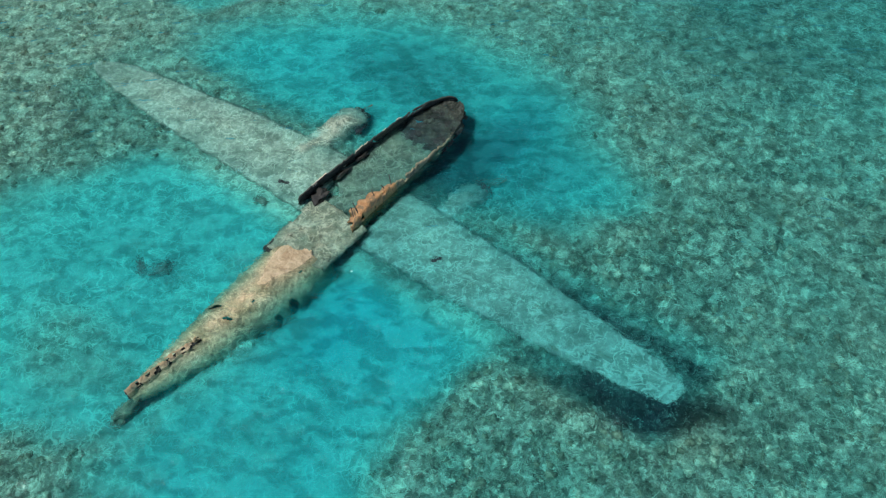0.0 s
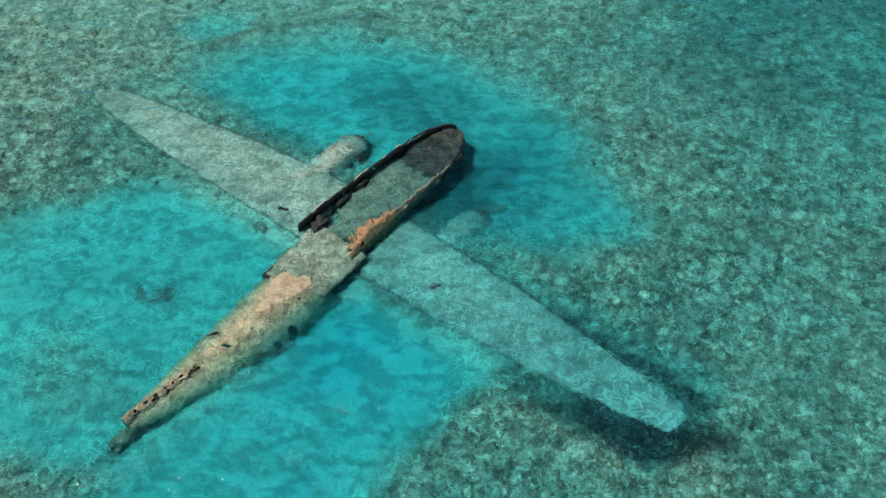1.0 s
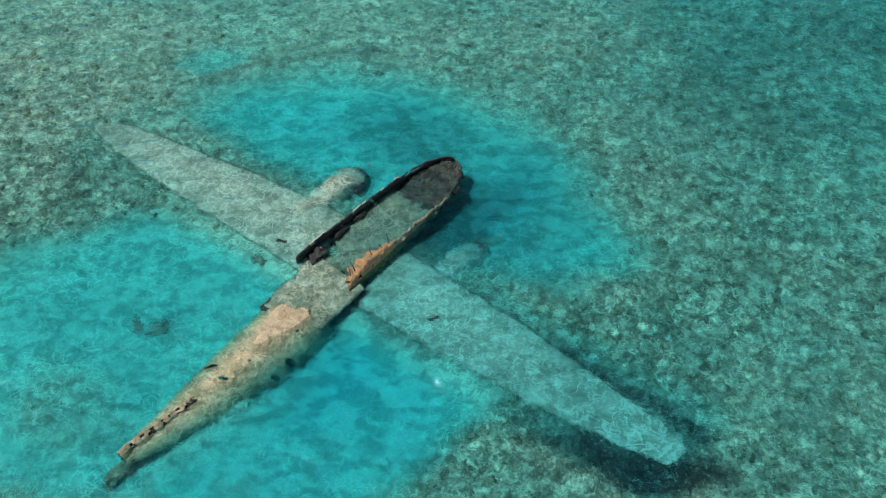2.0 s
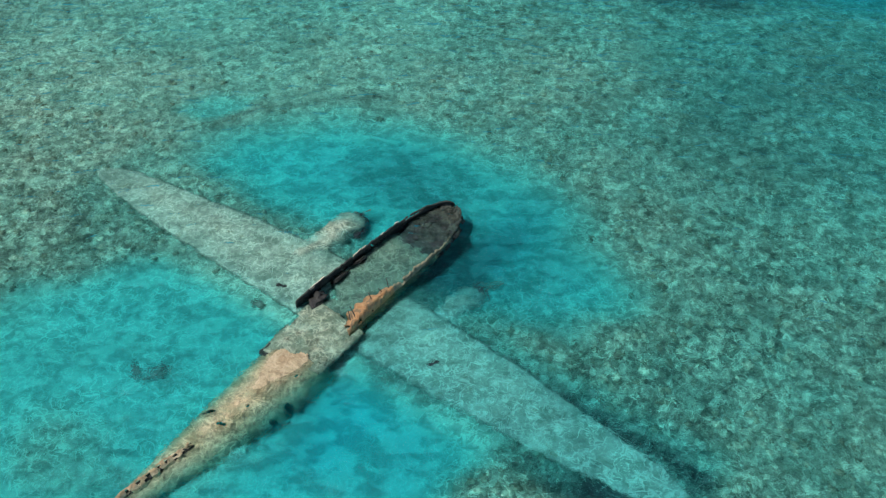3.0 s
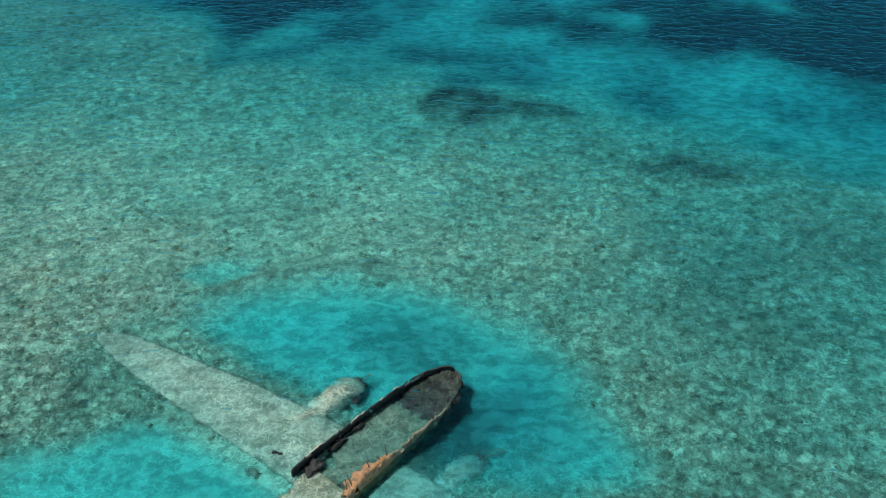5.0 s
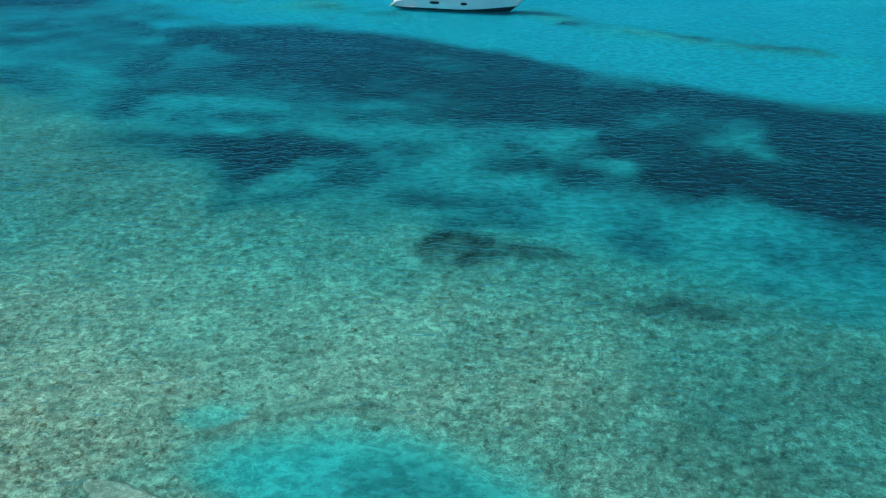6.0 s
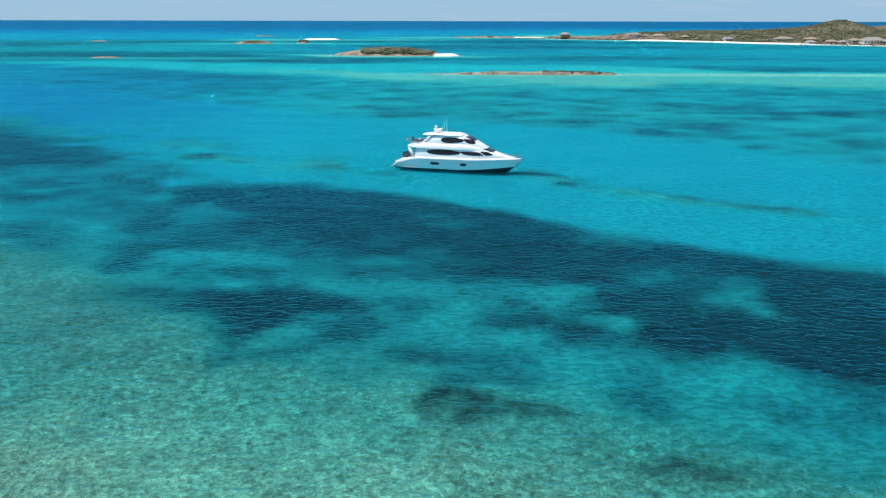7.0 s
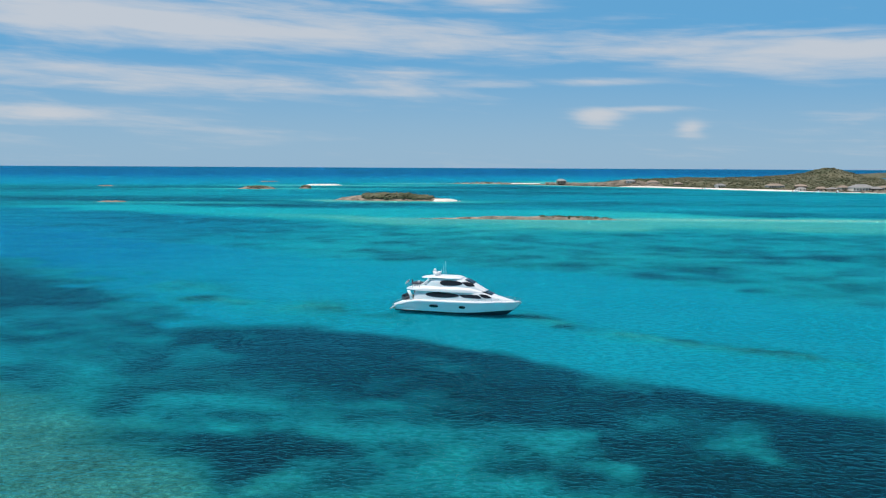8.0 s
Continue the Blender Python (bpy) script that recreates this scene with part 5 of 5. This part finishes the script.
for x, y, z, r in ((-5.2, 0.9, 6.75, 0.34), (-5.2, -0.9, 6.75, 0.34), (-5.75, 0.0, 7.4, 0.28)):
    bm = bmesh.new()
    bmesh.ops.create_uvsphere(bm, u_segments=16, v_segments=10, radius=r)
    for v in bm.verts:
        v.co.z *= 1.25 if v.co.z > 0 else 0.9
    for f in bm.faces:
        f.smooth = True
    part("satellite_dome", bm, GELCOAT, mast, "white satellite dome").location = (x, y, z)
bm = bmesh.new()
box(bm, -4.9, -4.7, -0.9, 0.9, 6.98, 7.08)
rod(bm, (-4.8, 0, 6.5), (-4.8, 0, 7.0), 0.08)
part("radar_bar", bm, GELCOAT, mast, "open radar scanner bar")
for x, y, h in ((-3.8, 0.7, 2.6), (-3.8, -0.7, 2.3), (-4.4, 0.0, 1.4)):
    bm = bmesh.new()
    rod(bm, (x, y, 6.4), (x - 0.15, y, 6.4 + h), 0.03, 0.012, 6)
    part("whip_aerial", bm, GELCOAT, mast, "thin white whip aerial")
# upper aft deck: rail, dinghy crane, seats
bm = bmesh.new()
for side in (-1, 1):
    for i in range(6):
        x = -8.8 + 0.45 * i
        rod(bm, (x, side * 2.35, 4.5), (x, side * 2.35, 5.15), 0.025)
    rod(bm, (-8.8, side * 2.35, 5.15), (-6.5, side * 2.35, 5.2), 0.03)
    rod(bm, (-8.8, side * 2.35, 4.85), (-6.5, side * 2.35, 4.9), 0.02)
rod(bm, (-8.8, -2.35, 5.15), (-8.8, 2.35, 5.15), 0.03)
part("upper_rail", bm, STEEL, upper, "steel upper deck rail")
tender = thing("dinghy", "grey inflatable dinghy stowed on the upper aft deck", "dinghy")
tender.matrix_world = pose(-2.7, 167.3, 0, 0, 0, -14.5) @ pose(-7.4, 0.3, 4.76, 0, 0, 4)
for side in (-1, 1):
    bm = loft([[(x, side * (0.62 - 0.45 * max(0, x - 0.6)) + r * math.cos(a), 0.3 + r * math.sin(a)) for a in [k * math.tau / 10 for k in range(10)]] for x, r in ((-1.3, 0.12), (-1.2, 0.2), (0.3, 0.21), (1.0, 0.2), (1.5, 0.12))])
    part("tube", bm, CUSHION, tender, "grey inflatable tube")
bm = bmesh.new()
box(bm, -1.2, 1.2, -0.5, 0.5, 0.0, 0.16)
part("floor", bm, GELCOAT, tender)
bm = bmesh.new()
box(bm, -0.35, 0.0, -0.25, 0.25, 0.16, 0.75)
part("console", bm, GELCOAT, tender, "small white console")
bm = bmesh.new()
box(bm, -1.55, -1.3, -0.2, 0.2, 0.1, 0.95)
bmesh.ops.bevel(bm, geom=bm.edges[:], offset=0.05, segments=2, affect="EDGES")
part("outboard_motor", bm, CUSHION, tender, "dark outboard motor")
# foredeck rail, anchor gear, ensign
for side in (-1, 1):
    bm = bmesh.new()
    prev = {}
    for i in range(15):
        x = 3.6 + 8.3 * i / 14
        a = Vector((x, side * max(0.08, h_w(x) * 0.95), h_top(x) + 0.05))
        b = a + Vector((0.05, 0, 0.55))
        rod(bm, a, b, 0.012, None, 6)
        if side in prev:
            rod(bm, prev[side], b, 0.015, None, 6)
        prev[side] = b
    part("bow_rail", bm, STEEL, hull, "steel bow rail")
bm = bmesh.new()
box(bm, 10.6, 11.6, -0.25, 0.25, 2.52, 2.68)
box(bm, 11.2, 12.45, -0.12, 0.12, 2.46, 2.6)
part("anchor_roller", bm, STEEL, hull, "steel anchor roller and windlass")
bm = bmesh.new()
rod(bm, (11.2, 0.1, 2.5), (11.2, 0.1, 3.6), 0.03)
box(bm, 11.12, 11.28, 0.0, 0.2, 3.1, 3.35)
part("bow_light", bm, STEEL, hull, "bow light post")
bm = bmesh.new()
rod(bm, (-8.95, 0, 4.45), (-9.6, 0, 5.75), 0.03)
staff = part("ensign_staff", bm, STEEL, yacht, "slanted flag staff")
bm = bmesh.new()
rows = [[bm.verts.new((-9.3 - 0.12 * i - 0.3 * k / 3, 0.10 * math.sin(i * 1.1), 5.7 - 0.62 * k / 3 - 0.06 * i)) for k in range(4)] for i in range(6)]
for a, b in zip(rows, rows[1:]):
    for k in range(3):
        bm.faces.new((a[k], a[k + 1], b[k + 1], b[k]))
flag = part("ensign", bm, RED_CLOTH, staff, "small red and white flag")
flag.modifiers.new("cloth", "SOLIDIFY").thickness = 0.015

# ---- islands, sand bars and the settled shore ----
def grid_mesh(name, xs, ys, height, material):
    gx, gy = np.meshgrid(xs, ys)
    z = height(gx, gy)
    nx, ny = len(xs), len(ys)
    co = np.stack([gx, gy, z], -1).reshape(-1, 3)
    i = (np.arange(ny - 1)[:, None] * nx + np.arange(nx - 1)[None, :]).ravel()
    quads = np.stack([i, i + 1, i + nx + 1, i + nx], -1)
    keep = co[quads][:, :, 2].max(1) > -0.6
    return mesh_of(name, co.tolist(), quads[keep].tolist(), material)


def scatter(name, parent, count, place, size, material, seed, label):
    """Many low uneven shrubs joined into one part."""
    rng = np.random.default_rng(seed)
    bm = bmesh.new()
    bmesh.ops.create_icosphere(bm, subdivisions=1, radius=1)
    base = np.array([v.co[:] for v in bm.verts])
    tris = np.array([[v.index for v in f.verts] for f in bm.faces])
    bm.free()
    vs, fs, n = [], [], 0
    for _ in range(count):
        spot = place(rng)
        if spot is None:
            continue
        s = size * rng.uniform(0.5, 1.35)
        k = base * (1 + rng.uniform(-0.38, 0.38, (len(base), 1))) * s * np.array([rng.uniform(0.8, 1.4), rng.uniform(0.8, 1.4), rng.uniform(0.5, 0.95)])
        vs.append(k + np.array(spot) + np.array([0, 0, s * 0.3]))
        fs.append(tris + n)
        n += len(base)
    if not vs:
        return None
    me = mesh_of(name, np.concatenate(vs).tolist(), np.concatenate(fs).tolist(), material, False)
    ob = part(name, me, None, parent, label)
    return tagged(ob, kind="stuff")


def island(cx, cy, lx, ly, h, seed, label, turn=0.0, shrubs=0, size=1.6, sand=None, veg=(-0.6, 0.75)):
    """A low limestone key: rock body, sand fringe and scrub."""
    ob = thing("island", label, "island", pose(cx, cy, 0, 0, 0, turn), "low keys and rocks")

    def height(x, y):
        r = np.sqrt((x / (lx / 2)) ** 2 + (y / (ly / 2)) ** 2) + 0.5 * fbm(x + 90 * seed, y, lx * 0.22, 4, seed)
        return -0.9 + (h + 0.9) * smooth(r, 1.02, 0.3) ** 0.7 + (0.5 * h + 0.3) * fbm(x, y + 40 * seed, lx * 0.07, 4, seed + 3) * smooth(r, 1.1, 0.7)

    xs, ys = np.linspace(-lx * 0.62, lx * 0.62, 90), np.linspace(-ly * 0.65, ly * 0.65, 34)
    part("rock", grid_mesh("rock", xs, ys, height, ROCK), None, ob, "grey brown weathered limestone")
    if sand:
        for a, b, hs in sand:
            def beach(x, y, a=a, b=b, hs=hs):
                m, l = (a + b) / 2, (b - a) / 2
                r = np.sqrt(((x - m) / l) ** 2 + (y / (ly * 0.48)) ** 2) + 0.25 * fbm(x, y, l * 0.6, 3, seed + 9)
                return -0.7 + (hs + 0.7) * smooth(r, 1.05, 0.5)
            part("beach", grid_mesh("beach", np.linspace(a * 1.05 - 2, b * 1.05 + 2, 50), np.linspace(-ly * 0.55, ly * 0.55, 24), beach, BEACH), None, ob, "white coral sand")
    if shrubs:
        def place(rng):
            x, y = rng.uniform(veg[0], veg[1]) * lx / 2, rng.normal(0, 0.22) * ly
            z = float(height(np.array([x]), np.array([y]))[0])
            return (x, y, z) if z > h * 0.35 else None
        scatter("scrub", ob, shrubs, place, size, SCRUB, seed, "dense low green scrub")
    return ob


island(-66, 657, 94, 26, 3.6, 3, "small scrub covered limestone key with a white sand spit", -6, 2600, 1.15, ((24, 52, 1.5), (-40, 34, 1.3)), (-0.42, 0.66))
island(30, 446, 112, 10, 1.35, 5, "long low brown rock bar awash in pale shallows", 0, 200, 0.5, None, (0.0, 0.8))
island(-251, 600, 30, 6, 0.9, 7, "tiny low dark rock in shallow water", 8)
island(-233, 915, 52, 14, 2.2, 9, "low bare rock key with a little scrub", 8, 200, 0.8, None, (-0.3, 0.5))
island(-186, 940, 18, 8, 2.2, 11, "small scrubby rock in the sound", 4, 40, 1.0)
island(-185, 1068, 62, 16, 0.9, 13, "bright white low sand bar", 8, 0, 1.0, ((-32, 22, 1.7),))
island(8, 1200, 150, 18, 1.6, 15, "thin line of low rock and sand near the horizon", 0, 60, 1.0, ((10, 80, 1.2),))
island(-420, 985, 26, 8, 0.9, 17, "tiny low rock near the horizon", 5)
island(-300, 1250, 40, 10, 1.0, 19, "tiny low rock near the horizon", 5)

mainland = thing("settled_island", "long green scrub island with white beach, rocky shore and a hill", "island", pose(0, 0, 0))


def land(x, y):
    inland = y - np.interp(x, SHORE_X, SHORE_Y) + 18 * fbm(x, y, 60, 4, 31)
    back = np.interp(x, (40, 90, 200, 330, 900), (18, 34, 120, 420, 700))
    body = smooth(inland, -6, 26) * smooth(inland, back + 30, back - 10)
    rise = np.interp(x, (40, 80, 120, 165, 230, 300, 420, 560, 900), (1.0, 2.2, 2.6, 4, 6, 7, 7, 4, 4)) * smooth(inland, 4, 90 + 0.1 * x)
    hill = 7 * np.exp(-(((x - 430) / 22) ** 2 + ((y - 1130) / 50) ** 2)) + 9 * np.exp(-(((x - 418) / 75) ** 2 + ((y - 1120) / 70) ** 2)) + 5 * np.exp(-(((x - 178) / 22) ** 2 + ((y - 1100) / 30) ** 2))
    bumps = 5 * fbm(x, y, 45, 4, 33) * smooth(inland, 10, 70)
    return -1.2 + body * (2.0 + rise + hill + bumps)


part("land", grid_mesh("land", np.linspace(25, 900, 190), np.linspace(690, 1600, 120), land, SCRUB), None, mainland, "scrubby green hillside")


def beach_land(x, y):
    inland = y - np.interp(x, SHORE_X, SHORE_Y) + 6 * fbm(x, y, 30, 3, 35)
    return -0.8 + 2.0 * smooth(inland, -10, 6) * smooth(inland, 24, 12) * (0.35 * smooth(x, 40, 80) + 0.65 * smooth(x, 150, 190)) * (1 - 0.5 * smooth(x, 315, 350)) + 0.35 * fbm(x, y, 22, 4, 36)


part("beach", grid_mesh("beach", np.linspace(60, 460, 150), np.linspace(840, 1160, 150), beach_land, BEACH), None, mainland, "long white coral beach")


def shore_spot(lo, hi, a, b):
    def place(rng):
        x = rng.uniform(lo, hi)
        y = float(np.interp(x, SHORE_X, SHORE_Y)) + rng.uniform(a, b)
        z = float(land(np.array([x]), np.array([y]))[0])
        return (x, y, z) if z > 0.4 else None
    return place


scatter("scrub", mainland, 11000, shore_spot(165, 640, 22, 330), 1.0, SCRUB, 41, "dense dry green scrub")
scatter("shore_scrub", mainland, 1200, shore_spot(110, 420, 14, 40), 1.1, SCRUB, 43, "low shrubs behind the beach")
scatter("shore_rock", mainland, 2600, shore_spot(84, 215, -6, 34), 1.5, ROCK, 45, "broken shore rock")
scatter("shore_rock", mainland, 1600, shore_spot(320, 440, -6, 20), 1.1, ROCK, 47, "broken shore rock")


def house_at(px, py, w, d, h, roof_h, turn, wall, roof_mat, label, base=None):
    z = float(land(np.array([px]), np.array([py]))[0]) if base is None else base
    ob = thing("house", label, "house", pose(px, py, z - 0.4, 0, 0, turn), "houses on the island")
    bm = bmesh.new()
    for x0, x1, y0, y1 in ((-w / 2, w / 2, -d / 2, -d / 2 + 0.25), (-w / 2, w / 2, d / 2 - 0.25, d / 2), (-w / 2, -w / 2 + 0.25, -d / 2 + 0.25, d / 2 - 0.25), (w / 2 - 0.25, w / 2, -d / 2 + 0.25, d / 2 - 0.25)):
        box(bm, x0, x1, y0, y1, 0, h)
    body = part("wall", bm, wall, ob)
    bm = bmesh.new()
    o = 0.7
    lo = [bm.verts.new(p) for p in ((-w / 2 - o, -d / 2 - o, h), (w / 2 + o, -d / 2 - o, h), (w / 2 + o, d / 2 + o, h), (-w / 2 - o, d / 2 + o, h))]
    hi = [bm.verts.new(p) for p in ((-w / 4, 0, h + roof_h), (w / 4, 0, h + roof_h))]
    for f in ((lo[0], lo[1], hi[1], hi[0]), (lo[1], lo[2], hi[1]), (lo[2], lo[3], hi[0], hi[1]), (lo[3], lo[0], hi[0]), (lo[3], lo[2], lo[1], lo[0])):
        bm.faces.new(f)
    part("roof", bm, roof_mat, ob, "hipped roof")
    n = max(2, int(w // 3))
    for i in range(n):
        bm = bmesh.new()
        x = -w / 2 + w * (i + 0.5) / n
        box(bm, x - 0.6, x + 0.6, -d / 2 - 0.04, -d / 2 + 0.1, h * 0.3, h * 0.78)
        part("window", bm, TINTED, ob, "dark window")
    return ob


house_at(101, 1143, 11, 9, 3.6, 2.6, 8, TIMBER, ROOFING, "open sided beach pavilion with a grey hipped roof", 2.4)
house_at(207, 1092, 14, 8, 3, 2.2, 12, STUCCO, RED_ROOF, "low house with a brown roof among scrub")
house_at(268, 1018, 10, 7, 3, 2.0, 20, STUCCO, ROOFING, "low pale house behind the beach")
house_at(318, 985, 18, 9, 3.2, 2.2, 10, STUCCO, RED_ROOF, "long low house with a brown roof")
house_at(340, 968, 12, 8, 3, 2.0, -8, TIMBER, RED_ROOF, "weathered timber cottage with a brown roof")
house_at(385, 925, 22, 11, 4.0, 3.2, 6, STUCCO, ROOFING, "large pale house with a grey hipped roof")
house_at(424, 906, 12, 9, 5.2, 3.0, 14, STUCCO, ROOFING, "tall pale house with a light grey roof")
house_at(446, 990, 12, 8, 3.2, 2.0, 4, STUCCO, ROOFING, "small white house on the hillside")
house_at(360, 935, 9, 6, 2.6, 1.6, 30, TIMBER, ROOFING, "boat shed close to the shore")
house_at(404, 900, 9, 6, 2.6, 1.6, -10, TIMBER, ROOFING, "boat shed close to the shore")
house_at(333, 948, 8, 6, 2.8, 1.8, 15, STUCCO, ROOFING, "small pale beach cottage")
house_at(351, 941, 10, 6, 2.8, 1.8, -6, TIMBER, RED_ROOF, "weathered timber beach cottage")
house_at(372, 938, 9, 7, 3.0, 2.2, 22, STUCCO, RED_ROOF, "pale beach cottage with a brown roof")
house_at(398, 922, 11, 7, 3.0, 2.0, 2, TIMBER, ROOFING, "low timber house among scrub")
house_at(412, 936, 10, 7, 3.2, 2.0, 18, STUCCO, RED_ROOF, "pale house with a brown roof")
house_at(232, 1068, 9, 6, 2.8, 1.8, 30, TIMBER, RED_ROOF, "small brown roofed house in scrub")
house_at(180, 1092, 10, 7, 2.8, 1.8, 5, STUCCO, ROOFING, "small pale house on the rocks")


def dock(px, py, length, turn):
    ob = thing("dock", "grey weathered timber dock on piles", "dock", pose(px, py, 0, 0, 0, turn), "docks on the shore")
    bm = bmesh.new()
    box(bm, -1, 1, -length, 0, 0.9, 1.1)
    part("deck", bm, TIMBER, ob)
    for i in range(int(length // 4)):
        for x in (-0.9, 0.9):
            bm = bmesh.new()
            rod(bm, (x, -1 - 4 * i, -2.5), (x, -1 - 4 * i, 1.5), 0.14)
            part("pile", bm, TIMBER, ob)


def small_boat(px, py, turn, length):
    ob = thing("small_boat", "small white open motorboat moored off the beach", "boat", pose(px, py, 0, 0, 0, turn), "small boats off the beach")
    half = curve_of(((-0.5, 0.15), (-0.2, 0.18), (0.2, 0.16), (0.42, 0.08), (0.5, 0.01)))
    rings = []
    for i in range(11):
        u = -0.5 + i / 10
        w, up = half(u) * length, 0.11 * length + 0.05 * length * max(0.0, u) * 2
        rings.append([(u * length, -w, up), (u * length, -w * 0.7, -0.25), (u * length, w * 0.7, -0.25), (u * length, w, up)])
    part("hull", loft(rings), HULL_WHITE, ob)
    bm = bmesh.new()
    box(bm, -0.1 * length, 0.08 * length, -0.08 * length, 0.08 * length, 0.1 * length, 0.3 * length)
    part("console", bm, GELCOAT, ob, "white console")
    bm = bmesh.new()
    box(bm, -0.54 * length, -0.49 * length, -0.05 * length, 0.05 * length, 0.0, 0.2 * length)
    part("outboard_motor", bm, CUSHION, ob, "dark outboard motor")


for px, py, turn, length in ((318, 920, 20, 7.5), (338, 912, -30, 6.5), (352, 900, 60, 8.5), (398, 872, 10, 7), (246, 996, 35, 6.5)):
    small_boat(px, py, turn, length)
dock(378, 905, 22, -20)
dock(412, 888, 18, 5)
far = thing("far_ridge", "faint low green ridge on the far horizon", "island", pose(0, 0, 0))


def ridge(x, y):
    return -1 + (9 + 14 * fbm(x, y, 160, 4, 51)) * smooth(np.abs(y - 2050), 160, 30) * smooth(x, 700, 900)


part("land", grid_mesh("land", np.linspace(680, 1500, 110), np.linspace(1880, 2220, 20), ridge, SCRUB), None, far, "hazy green ridge")
